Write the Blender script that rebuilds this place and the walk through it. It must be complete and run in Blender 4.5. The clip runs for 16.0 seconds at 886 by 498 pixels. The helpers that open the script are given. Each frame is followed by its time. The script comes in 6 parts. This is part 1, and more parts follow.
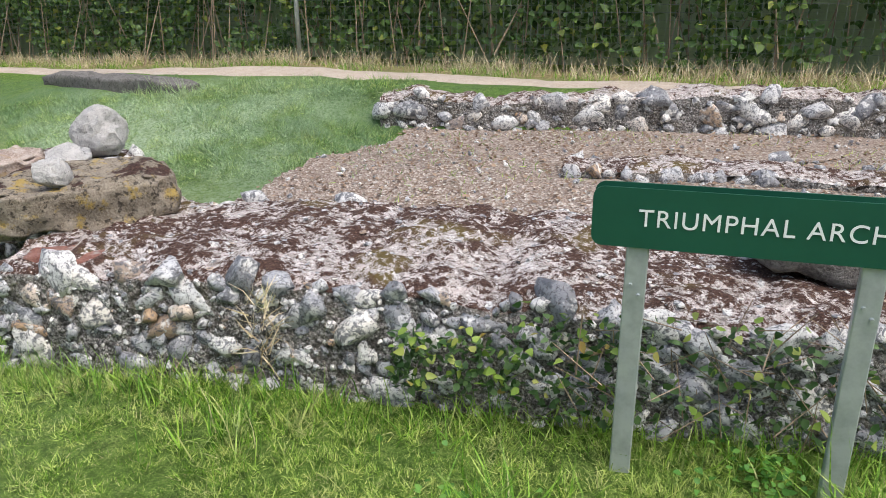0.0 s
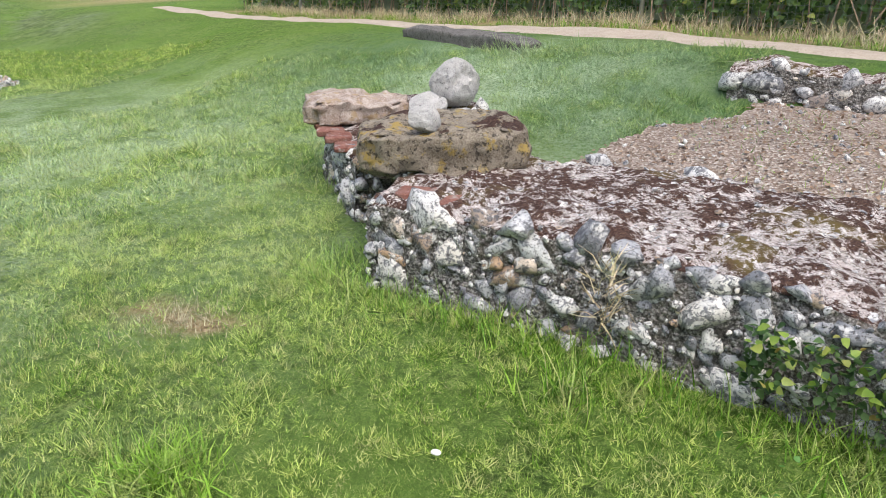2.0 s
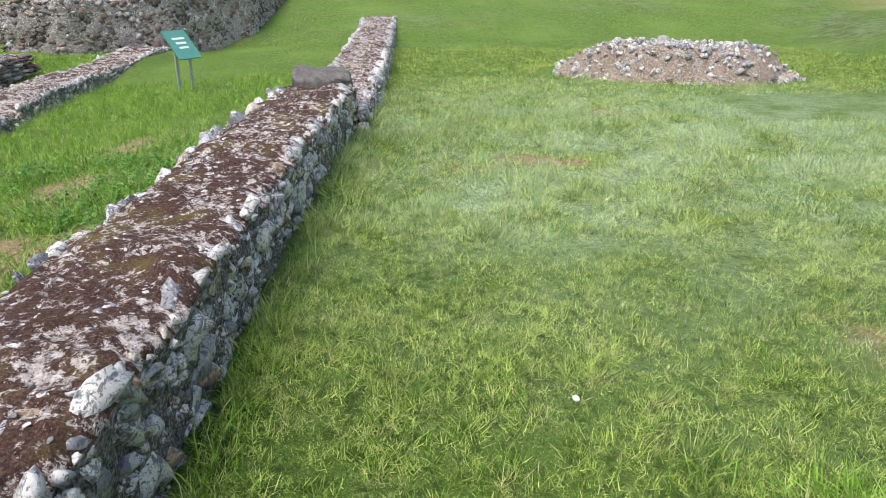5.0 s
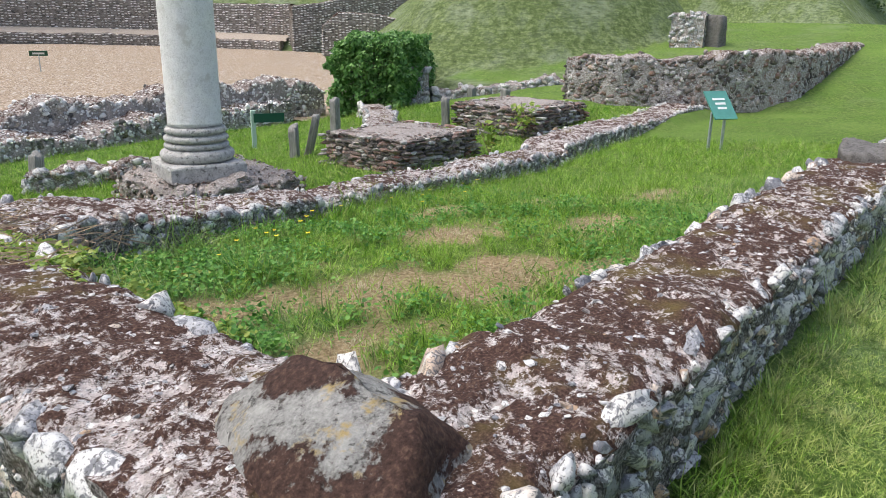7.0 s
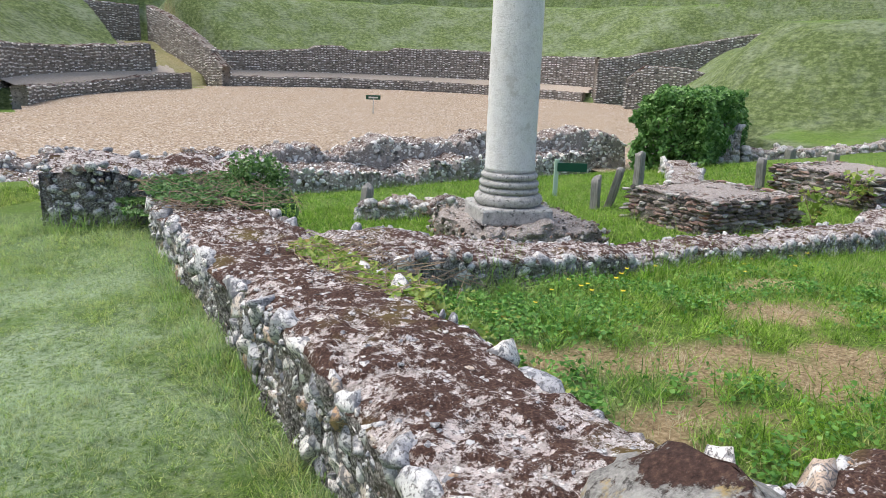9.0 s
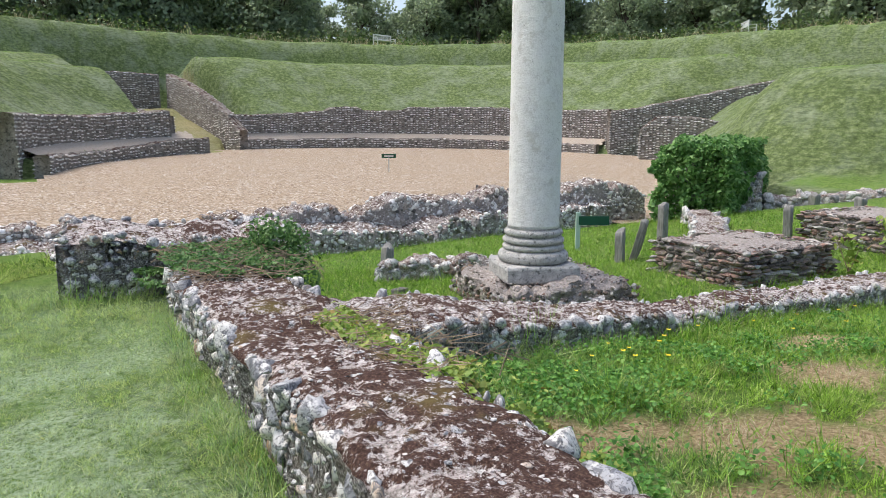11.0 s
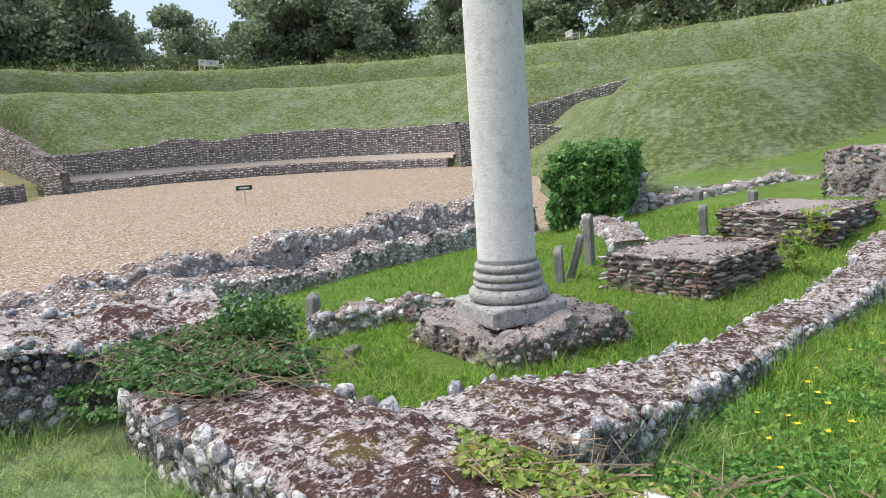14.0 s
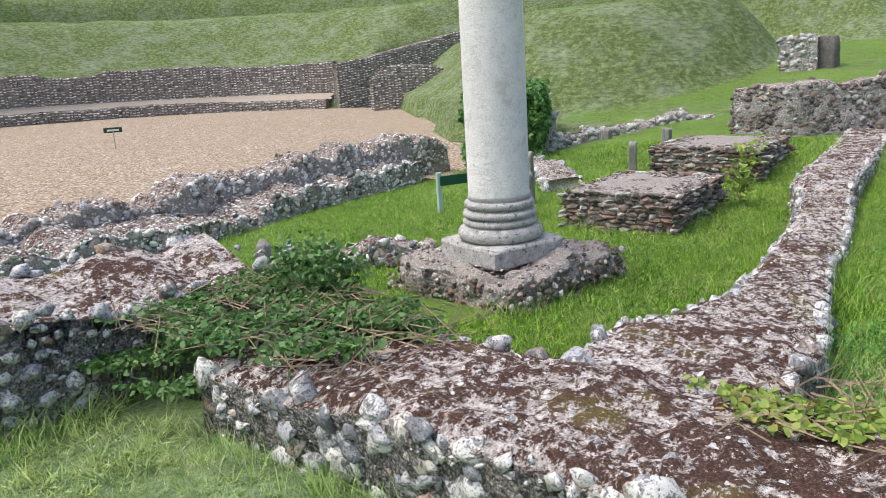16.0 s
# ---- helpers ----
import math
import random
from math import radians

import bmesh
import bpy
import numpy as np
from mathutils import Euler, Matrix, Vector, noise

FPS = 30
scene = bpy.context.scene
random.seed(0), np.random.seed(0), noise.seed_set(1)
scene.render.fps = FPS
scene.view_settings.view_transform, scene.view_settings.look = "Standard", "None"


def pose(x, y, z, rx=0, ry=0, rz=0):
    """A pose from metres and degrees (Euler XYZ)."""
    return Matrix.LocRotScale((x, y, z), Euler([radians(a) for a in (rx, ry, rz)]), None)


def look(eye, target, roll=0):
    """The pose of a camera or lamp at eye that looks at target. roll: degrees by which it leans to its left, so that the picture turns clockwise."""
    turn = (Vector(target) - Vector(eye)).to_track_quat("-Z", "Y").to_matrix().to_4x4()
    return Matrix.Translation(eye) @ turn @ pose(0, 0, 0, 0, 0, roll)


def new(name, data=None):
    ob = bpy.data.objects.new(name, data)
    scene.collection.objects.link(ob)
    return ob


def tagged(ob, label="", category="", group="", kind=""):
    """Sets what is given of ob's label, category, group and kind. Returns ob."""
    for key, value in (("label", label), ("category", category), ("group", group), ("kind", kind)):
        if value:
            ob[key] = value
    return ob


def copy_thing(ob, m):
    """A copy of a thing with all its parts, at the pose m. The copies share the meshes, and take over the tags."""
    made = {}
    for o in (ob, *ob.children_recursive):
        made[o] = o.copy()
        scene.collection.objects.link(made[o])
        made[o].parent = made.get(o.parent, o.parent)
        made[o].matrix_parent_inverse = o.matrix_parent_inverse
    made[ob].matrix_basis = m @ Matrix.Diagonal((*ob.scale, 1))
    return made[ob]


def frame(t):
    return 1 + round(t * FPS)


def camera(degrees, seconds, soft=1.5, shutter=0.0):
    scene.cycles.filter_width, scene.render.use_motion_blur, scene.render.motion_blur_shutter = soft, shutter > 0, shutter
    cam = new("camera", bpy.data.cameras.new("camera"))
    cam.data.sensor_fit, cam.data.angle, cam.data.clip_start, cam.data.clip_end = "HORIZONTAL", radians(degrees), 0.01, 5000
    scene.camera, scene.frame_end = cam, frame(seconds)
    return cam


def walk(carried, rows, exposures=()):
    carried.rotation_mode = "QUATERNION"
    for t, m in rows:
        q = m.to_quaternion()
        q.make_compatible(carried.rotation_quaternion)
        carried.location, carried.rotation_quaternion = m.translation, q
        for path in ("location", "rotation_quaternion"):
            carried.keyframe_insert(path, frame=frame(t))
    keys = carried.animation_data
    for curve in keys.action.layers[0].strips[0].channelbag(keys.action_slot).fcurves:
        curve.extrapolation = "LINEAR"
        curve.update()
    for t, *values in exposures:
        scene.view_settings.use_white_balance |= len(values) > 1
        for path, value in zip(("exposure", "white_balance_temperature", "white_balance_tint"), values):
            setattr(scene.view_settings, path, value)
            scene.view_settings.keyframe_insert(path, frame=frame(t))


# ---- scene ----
cam = camera(63.3, 16.0, soft=0.6)
PATH = [
    (0, (-0.204, -0.207, 1.367), (-0.427, 1.671, 0.717), -0.5),
    (0.5, (-0.27, -0.196, 1.364), (-0.69, 1.638, 0.686), -0.4),
    (1, (-0.324, -0.201, 1.359), (-0.911, 1.577, 0.658), -0.4),
    (1.5, (-0.37, -0.208, 1.359), (-1.14, 1.492, 0.64), -0.5),
    (2, (-0.431, -0.226, 1.359), (-1.389, 1.368, 0.622), -0.2),
    (2.5, (-0.498, -0.244, 1.35), (-1.623, 1.225, 0.591), 0.3),
    (3, (-0.541, -0.25, 1.345), (-1.825, 1.067, 0.559), 0.3),
    (3.5, (-0.576, -0.276, 1.341), (-2.032, 0.836, 0.539), 0.3),
    (4, (-0.594, -0.319, 1.341), (-2.236, 0.499, 0.546), 0.1),
    (4.5, (-0.57, -0.359, 1.347), (-2.359, 0.101, 0.581), -0.3),
    (5, (-0.533, -0.399, 1.353), (-2.391, -0.286, 0.622), -0.0),
    (5.2, (-0.52, -0.412, 1.354), (-2.387, -0.428, 0.637), 0.0),
    (7.3, (-0.385, -0.557, 1.379), (-1.833, -1.811, 0.805), 1.2),
    (7.5, (-0.373, -0.586, 1.382), (-1.754, -1.921, 0.823), 1.4),
    (8, (-0.34, -0.649, 1.391), (-1.571, -2.135, 0.864), 1.9),
    (8.5, (-0.308, -0.709, 1.393), (-1.418, -2.295, 0.889), 2.0),
    (9, (-0.28, -0.771, 1.385), (-1.299, -2.422, 0.9), 2.0),
    (9.5, (-0.264, -0.806, 1.386), (-1.228, -2.497, 0.926), 1.5),
    (9.7, (-0.262, -0.819, 1.385), (-1.216, -2.52, 0.941), 1.4),
    (11.8, (-0.363, -1.345, 1.406), (-1.426, -3.01, 1.098), -0.9),
    (12, (-0.343, -1.463, 1.401), (-1.431, -3.111, 1.086), -1.1),
    (12.5, (-0.29, -1.78, 1.411), (-1.448, -3.375, 1.069), -1.7),
    (13, (-0.257, -2.129, 1.425), (-1.481, -3.672, 1.074), -2.3),
    (13.5, (-0.155, -2.465, 1.463), (-1.439, -3.963, 1.134), -3.1),
    (14, (-0.009, -2.816, 1.509), (-1.359, -4.26, 1.205), -4.1),
    (14.5, (0.098, -3.169, 1.506), (-1.327, -4.538, 1.199), -4.7),
    (15, (0.207, -3.507, 1.499), (-1.291, -4.788, 1.158), -4.6),
    (15.5, (0.358, -3.817, 1.481), (-1.186, -5.023, 1.078), -4.0),
    (16, (0.457, -4.079, 1.45), (-1.11, -5.226, 0.971), -3.6),
]
walk(cam, [(t, look(eye, target, roll)) for t, eye, target, roll in PATH])


# ---- light ----
scene.view_settings.exposure = 0.72
SUN_AZ, SUN_EL = radians(134), radians(62)
world = bpy.data.worlds.new("overcast")
scene.world = world
world.use_nodes = True
wn = world.node_tree
sky = wn.nodes.new("ShaderNodeTexSky")
sky.sky_type, sky.sun_disc = "NISHITA", False
sky.sun_elevation, sky.sun_rotation = SUN_EL, SUN_AZ
sky.air_density, sky.dust_density, sky.ozone_density = 1.0, 4.0, 1.0
hsv = wn.nodes.new("ShaderNodeHueSaturation")
hsv.inputs["Saturation"].default_value = 0.95
wn.links.new(sky.outputs[0], hsv.inputs["Color"])
bg = wn.nodes["Background"]
bg.inputs["Strength"].default_value = 0.15
wn.links.new(hsv.outputs[0], bg.inputs["Color"])
sun = new("sun", bpy.data.lights.new("sun", "SUN"))
sun.data.energy, sun.data.angle, sun.data.color = 1.2, radians(45), (1.0, 0.98, 0.95)
sun.matrix_world = look((0, 0, 30), (-math.sin(SUN_AZ) * 20, -math.cos(SUN_AZ) * 20, 30 - 20 * math.tan(SUN_EL)))


# ---- numbers ----
def sm(a, b, v):
    t = np.clip((np.asarray(v, float) - a) / (b - a), 0, 1)
    return t * t * (3 - 2 * t)


def hash3(i, seed):
    n = (i[..., 0] * 73856093) ^ (i[..., 1] * 19349663) ^ (i[..., 2] * 83492791) ^ (seed * 2654435)
    n = (n ^ (n >> 13)) * 1274126177
    n = n & 0x7FFFFFFF
    return ((n ^ (n >> 16)) & 0xFFFF) / 65535.0


def vnoise(p, scale=1.0, seed=0):
    """Smooth value noise, 0 to 1, for an array of places."""
    q = np.asarray(p, float) * scale
    i = np.floor(q).astype(np.int64)
    f = q - i
    f = f * f * (3 - 2 * f)
    out = 0
    for a in (0, 1):
        for b in (0, 1):
            for c in (0, 1):
                w = np.abs(1 - a - f[..., 0]) * np.abs(1 - b - f[..., 1]) * np.abs(1 - c - f[..., 2])
                out = out + w * hash3(i + np.array([a, b, c]), seed)
    return out


def fbm(p, scale, seed=0, octaves=3):
    return sum(vnoise(p, scale * 2**k, seed + 7 * k) * 0.5**k for k in range(octaves)) / (2 - 0.5 ** (octaves - 1))


def xyz(x, y, z=0.0):
    x, y = np.broadcast_arrays(np.asarray(x, float), np.asarray(y, float))
    return np.stack([x, y, np.broadcast_to(np.asarray(z, float), x.shape)], -1)


CX, CY, CR = -16.5, -28.8, 17.1


def gravel_z(x, y):
    return -0.95 - 0.032 * (np.asarray(y, float) + 17)


def fence_y(x):
    return 7.95 - 0.34 * np.asarray(x, float)


def seg_dist(x, y, a, b):
    d = np.array(b, float) - np.array(a, float)
    t = np.clip(((x - a[0]) * d[0] + (y - a[1]) * d[1]) / (d @ d), 0, 1)
    return np.hypot(x - a[0] - t * d[0], y - a[1] - t * d[1])


def ground_z(x, y, rough=True):
    """The height of the ground: lawn, sunken stage, orchestra, banks."""
    x, y = np.broadcast_arrays(np.asarray(x, float), np.asarray(y, float))
    u = y - fence_y(x)
    north = -0.028 * np.clip(-3 - x, 0, 9) + 0.62 * sm(-5.6, -1.8, u)
    bed = sm(-2.3, -1.5, x) * sm(6.3, 6.05, y) * sm(2.6, 3.0, y)
    north = north * (1 - bed) + np.minimum(north, 0.26) * bed
    inner = np.maximum(-0.42, -0.03 - 0.065 * np.clip(-2.5 - x, 0, 30))
    w = sm(-1.8, -4.6, y) * sm(-1.4, -1.8, x)
    lawn = north * (1 - w) + inner * w
    left = -1.05 * sm(-9.5, -15.2, y) * (1 - sm(-8, -14, x) * sm(-14, -9, y))
    lawn = lawn + left * sm(-3.5, -0.6, x)
    stage = -0.64 - 0.066 * np.clip(-8 - y, 0, 6.5) + 0.5 * sm(-9.5, -16.5, x) * sm(-15, -10, y)
    m = sm(-4.85, -5.2, y) * sm(-1.4, -1.75, x)
    m = np.maximum(m * sm(-20, -12.5, x), m * sm(-6.5, -7.5, y))
    z = lawn * (1 - m) + stage * m
    # orchestra
    r, ang = np.hypot(x - CX, y - CY), np.degrees(np.arctan2(y - CY, x - CX))
    a = np.mod(-ang, 360)
    o = sm(-14.4, -15.2, y)
    z = z * (1 - o) + (gravel_z(x, y) - 0.16) * o
    rim = np.where(a < 68, 15.6, CR)
    back = sm(0.9, 1.2, r - rim - 0.3)
    gate = 1 - sm(3.5, 4.4, np.abs(a - 68.5) * r / 57.3 * (1 + 0 * a))
    bank = 2.1 + 4.0 * sm(0.9, 8.5, r - rim) - 1.2 * sm(8.5, 11, r - rim)
    bank = np.where(a < 68, 1.6 + 3.0 * sm(0.9, 6.5, r - rim) + 1.0 * sm(8, 12, r - rim), bank)
    bank = np.where(a > 120, np.minimum(bank, 2.2 + 0.27 * np.clip(r - 17.4, 0, 9) + 4.5 * sm(0.5, 16, 156 + 2.6 * np.clip(r - 17.4, 0, 9) - a)), bank)
    bank = bank * (1 - gate) + (0.0 + 0.28 * np.clip(r - rim, 0, 9)) * gate
    last = 156 + 2.6 * np.clip(r - 17.4, 0, 9)
    sector = sm(14, 16, a) * (a < last)
    shelf = gravel_z(x, y) + (0.5 * sm(0.25, 0.5, r - rim) + 0.3 * np.clip(r - rim - 0.5, 0, 1.2)) * (1 - gate) - 0.1
    far = np.where(r - rim > 1.55, bank, shelf)
    z = np.where((sector > 0.5) & (r > rim), far, z)
    # mound beside the orchestra
    e = np.hypot((x + 28) / 9.0, (y + 15.3) / 7.2)
    tail = seg_dist(x, y, (-31, -19), (-41, -30.0))
    mound = np.maximum(3.4 * (1 - sm(0.46, 1.0, e)), 3.0 * (1 - sm(1.0, 7.0, tail)))
    outside = (sector <= 0.5) | (r < rim)
    z = np.where(outside & (mound > 0.02), np.maximum(z, z * 0 - 0.15 + mound + 0.4 * sm(-20, -30, x)), z)
    z = np.where(outside & (x < -18) & (y > -14), np.maximum(z, -0.3 + 0.16 * np.clip(-18 - x, 0, 12)), z)
    # outer bank
    ro = 31.0 + 6.0 * sm(160, 205, a)
    outer = 8.2 * sm(-4.2, 0, r - ro) * sm(-3, -14, y)
    z = np.where(outer > 0.05, np.maximum(z, outer), z)
    z = z + 0.06 * sm(-0.35, -0.85, y) * sm(-1.9, -1.0, y) * sm(-0.6, -1.2, x) * sm(-9, -6, x)
    if rough:
        p = xyz(x, y)
        z = z + (fbm(p, 1.7, 3) - 0.5) * 0.05 + (fbm(p, 0.35, 5) - 0.5) * 0.08
        z = z + (fbm(p, 0.5, 9) - 0.5) * 0.35 * sm(30, 60, np.hypot(x, y))
    return z


def gz(x, y):
    return float(ground_z(x, y))


# ---- mesh helpers ----
def mesh_of(name, verts, faces, material, smooth=True, attrs=None):
    """A mesh from arrays; faces is an (n, k) array or a list of tuples."""
    me = bpy.data.meshes.new(name)
    verts = np.asarray(verts, np.float32)
    if isinstance(faces, np.ndarray):
        n, k = faces.shape
        me.vertices.add(len(verts))
        me.vertices.foreach_set("co", verts.ravel())
        me.loops.add(n * k)
        me.loops.foreach_set("vertex_index", faces.astype(np.int32).ravel())
        me.polygons.add(n)
        me.polygons.foreach_set("loop_start", np.arange(0, n * k, k, dtype=np.int32))
        me.polygons.foreach_set("loop_total", np.full(n, k, np.int32))
        me.update(calc_edges=True)
    else:
        me.from_pydata(verts.tolist(), [], faces)
    me.polygons.foreach_set("use_smooth", np.full(len(me.polygons), smooth))
    for key, values in (attrs or {}).items():
        a = me.attributes.new(key, "FLOAT", "POINT")
        a.data.foreach_set("value", np.asarray(values, np.float32))
    if material:
        me.materials.append(material)
    me.validate()
    return me


def child(ob, parent):
    ob.parent = parent
    return ob


def part(name, bm, material, parent, label="", smooth=False):
    """Links a bmesh as one mesh object under a thing or a part."""
    me = bpy.data.meshes.new(name)
    bm.to_mesh(me)
    bm.free()
    me.materials.append(material)
    me.polygons.foreach_set("use_smooth", np.full(len(me.polygons), smooth))
    ob = new(name, me)
    if parent:
        ob.parent = parent
    if label:
        ob["label"] = label
    return ob


def thing(name, label, category, group="", kind="", at=None):
    ob = new(name)
    if at:
        ob.location = at
    return tagged(ob, label, category, group, kind)


def box(bm, size, m=None, bevel=0.0):
    """A bevelled box of that size round the place m."""
    made = bmesh.ops.create_cube(bm, size=1.0)
    bmesh.ops.scale(bm, vec=size, verts=made["verts"])
    if bevel:
        edges = list({e for v in made["verts"] for e in v.link_edges})
        got = bmesh.ops.bevel(bm, geom=edges, offset=bevel, segments=1, affect="EDGES", clamp_overlap=True)
        verts = list({v for f in got["faces"] for v in f.verts} | {v for v in made["verts"] if v.is_valid})
    else:
        verts = made["verts"]
    if m is not None:
        bmesh.ops.transform(bm, matrix=m, verts=verts)
    return bm


def lump(seed, cuts=1, rough=0.35, flat=1.0, scale=1.0, bite=0.95):
    """Verts and faces of one rough stone about one unit across."""
    bm = bmesh.new()
    bmesh.ops.create_icosphere(bm, subdivisions=cuts, radius=0.5)
    rnd = random.Random(seed)
    planes = [(Vector((rnd.uniform(-1, 1), rnd.uniform(-1, 1), rnd.uniform(-1, 1))).normalized(), rnd.uniform(0.22, 0.42)) for _ in range(9)]
    for v in bm.verts:
        k = 1 + rough * noise.noise(v.co * 2.6 + Vector((seed * 3.1, seed * 1.7, 0)))
        v.co *= k
        for n, d in planes:
            over = v.co.dot(n) - d
            if over > 0:
                v.co -= n * over * bite
        v.co.z *= flat
        v.co *= scale
    bm.verts.index_update()
    vs, fs = np.array([v.co[:] for v in bm.verts]), np.array([[v.index for v in f.verts] for f in bm.faces])
    bm.free()
    return vs, fs


def joined(name, templates, places, material, smooth=False, parent=None, attrs=None):
    """One mesh out of many copies of a few templates; places: rows of (template, x, y, z, rx, ry, rz, sx, sy, sz), radians."""
    places = np.asarray(places, float)
    vv, ff, at = [], [], 0
    for k, (tv, tf) in enumerate(templates):
        rows = places[places[:, 0].astype(int) == k]
        if not len(rows):
            continue
        c, s = np.cos(rows[:, 4:7]), np.sin(rows[:, 4:7])
        v = tv[None] * rows[:, None, 7:10]
        x, y, z = v[..., 0], v[..., 1], v[..., 2]
        y, z = y * c[:, :1] - z * s[:, :1], y * s[:, :1] + z * c[:, :1]
        x, z = x * c[:, 1:2] + z * s[:, 1:2], -x * s[:, 1:2] + z * c[:, 1:2]
        x, y = x * c[:, 2:3] - y * s[:, 2:3], x * s[:, 2:3] + y * c[:, 2:3]
        v = np.stack([x, y, z], -1) + rows[:, None, 1:4]
        f = tf[None] + (np.arange(len(rows)) * len(tv))[:, None, None] + at
        vv.append(v.reshape(-1, 3)), ff.append(f.reshape(-1, tf.shape[1]))
        at += v.shape[0] * v.shape[1]
    ob = new(name, mesh_of(name, np.concatenate(vv), np.concatenate(ff), material, smooth))
    if parent:
        ob.parent = parent
    return ob


# ---- materials ----
class Nodes:
    """A small writer of node materials."""

    def __init__(self, name, rough=0.9, metal=0.0, spec=0.3):
        self.m = bpy.data.materials.new(name)
        self.m.use_nodes = True
        self.t = self.m.node_tree
        self.b = self.t.nodes["Principled BSDF"]
        self.b.inputs["Roughness"].default_value = rough
        self.b.inputs["Metallic"].default_value = metal
        self.b.inputs["Specular IOR Level"].default_value = spec
        self.co = self.t.nodes.new("ShaderNodeTexCoord").outputs["Object"]
        self.pos = self.t.nodes.new("ShaderNodeNewGeometry")

    def link(self, a, b):
        self.t.links.new(a, b)

    def put(self, socket, value):
        if isinstance(value, bpy.types.NodeSocket):
            self.link(value, socket)
        elif isinstance(value, tuple) and len(value) == 3:
            socket.default_value = (*value, 1)
        else:
            socket.default_value = value

    def noise(self, scale, detail=4, rough=0.6, where=None, distort=0.0):
        n = self.t.nodes.new("ShaderNodeTexNoise")
        n.inputs["Scale"].default_value, n.inputs["Detail"].default_value = scale, detail
        n.inputs["Roughness"].default_value, n.inputs["Distortion"].default_value = rough, distort
        self.link(where or self.pos.outputs["Position"], n.inputs["Vector"])
        return n.outputs["Fac"]

    def voronoi(self, scale, out="Distance", feature="F1", where=None):
        n = self.t.nodes.new("ShaderNodeTexVoronoi")
        n.feature = feature
        n.inputs["Scale"].default_value = scale
        self.link(where or self.pos.outputs["Position"], n.inputs["Vector"])
        return n.outputs[out]

    def ramp(self, fac, *stops):
        n = self.t.nodes.new("ShaderNodeValToRGB")
        e = n.color_ramp.elements
        while len(e) < len(stops):
            e.new(0.5)
        for k, (at, col) in enumerate(stops):
            e[k].position = at
            e[k].color = (*col, 1) if isinstance(col, tuple) else (col, col, col, 1)
        self.link(fac, n.inputs[0])
        return n.outputs[0]

    def mix(self, fac, a, b, mode="MIX"):
        n = self.t.nodes.new("ShaderNodeMix")
        n.data_type, n.blend_type = "RGBA", mode
        self.put(n.inputs[0], fac), self.put(n.inputs[6], a), self.put(n.inputs[7], b)
        return n.outputs[2]

    def math(self, op, a, b=0.0):
        n = self.t.nodes.new("ShaderNodeMath")
        n.operation = op
        self.put(n.inputs[0], a), self.put(n.inputs[1], b)
        return n.outputs[0]

    def near(self, x, y, radius):
        """1 at a place on the ground, fading out over the radius."""
        n = self.t.nodes.new("ShaderNodeVectorMath")
        n.operation = "DISTANCE"
        flat = self.t.nodes.new("ShaderNodeVectorMath")
        flat.operation = "MULTIPLY"
        self.link(self.pos.outputs["Position"], flat.inputs[0])
        flat.inputs[1].default_value = (1, 1, 0)
        self.link(flat.outputs[0], n.inputs[0])
        n.inputs[1].default_value = (x, y, 0)
        return self.ramp(self.math("DIVIDE", n.outputs["Value"], radius), (0.2, 1.0), (1.0, 0.0))

    def dew(self):
        """Where dew lies on the lawn, broken up."""
        k = self.near(-7.0, 2.6, 5.6)
        for x, y, r in ((-3.6, 5.4, 2.8), (0.2, -4.8, 4.0), (-5.0, 0.4, 1.8)):
            k = self.math("MAXIMUM", k, self.near(x, y, r))
        k = self.math("MULTIPLY", k, self.ramp(self.noise(1.5, 5, 0.65), (0.36, 0.15), (0.58, 1.0)))
        return self.math("MULTIPLY", k, self.ramp(self.noise(38, 6, 0.8), (0.38, 0.0), (0.56, 1.0)))

    def clover(self):
        """Darker, bluish low growth on the slope below the footpath."""
        k = self.math("MAXIMUM", self.near(-2.2, 5.6, 3.2), self.near(-5.0, 6.6, 2.8))
        return self.math("MULTIPLY", k, self.ramp(self.noise(3.0, 4, 0.6), (0.35, 0.35), (0.6, 0.85)))

    def attr(self, name):
        n = self.t.nodes.new("ShaderNodeAttribute")
        n.attribute_name = name
        return n.outputs["Fac"]

    def chance(self):
        """One value for each object or island."""
        o = self.t.nodes.new("ShaderNodeObjectInfo").outputs["Random"]
        return self.math("FRACT", self.math("ADD", o, self.pos.outputs["Random Per Island"]))

    def bump(self, height, strength=0.4, distance=0.01):
        n = self.t.nodes.new("ShaderNodeBump")
        n.inputs["Strength"].default_value, n.inputs["Distance"].default_value = strength, distance
        self.link(height, n.inputs["Height"])
        self.link(n.outputs[0], self.b.inputs["Normal"])

    def done(self, colour, through_light=0.0):
        self.put(self.b.inputs["Base Color"], colour)
        if through_light:
            tr = self.t.nodes.new("ShaderNodeBsdfTranslucent")
            self.put(tr.inputs["Color"], colour)
            both = self.t.nodes.new("ShaderNodeMixShader")
            both.inputs[0].default_value = through_light
            self.link(self.b.outputs[0], both.inputs[1])
            self.link(tr.outputs[0], both.inputs[2])
            self.link(both.outputs[0], self.t.nodes["Material Output"].inputs["Surface"])
        return self.m


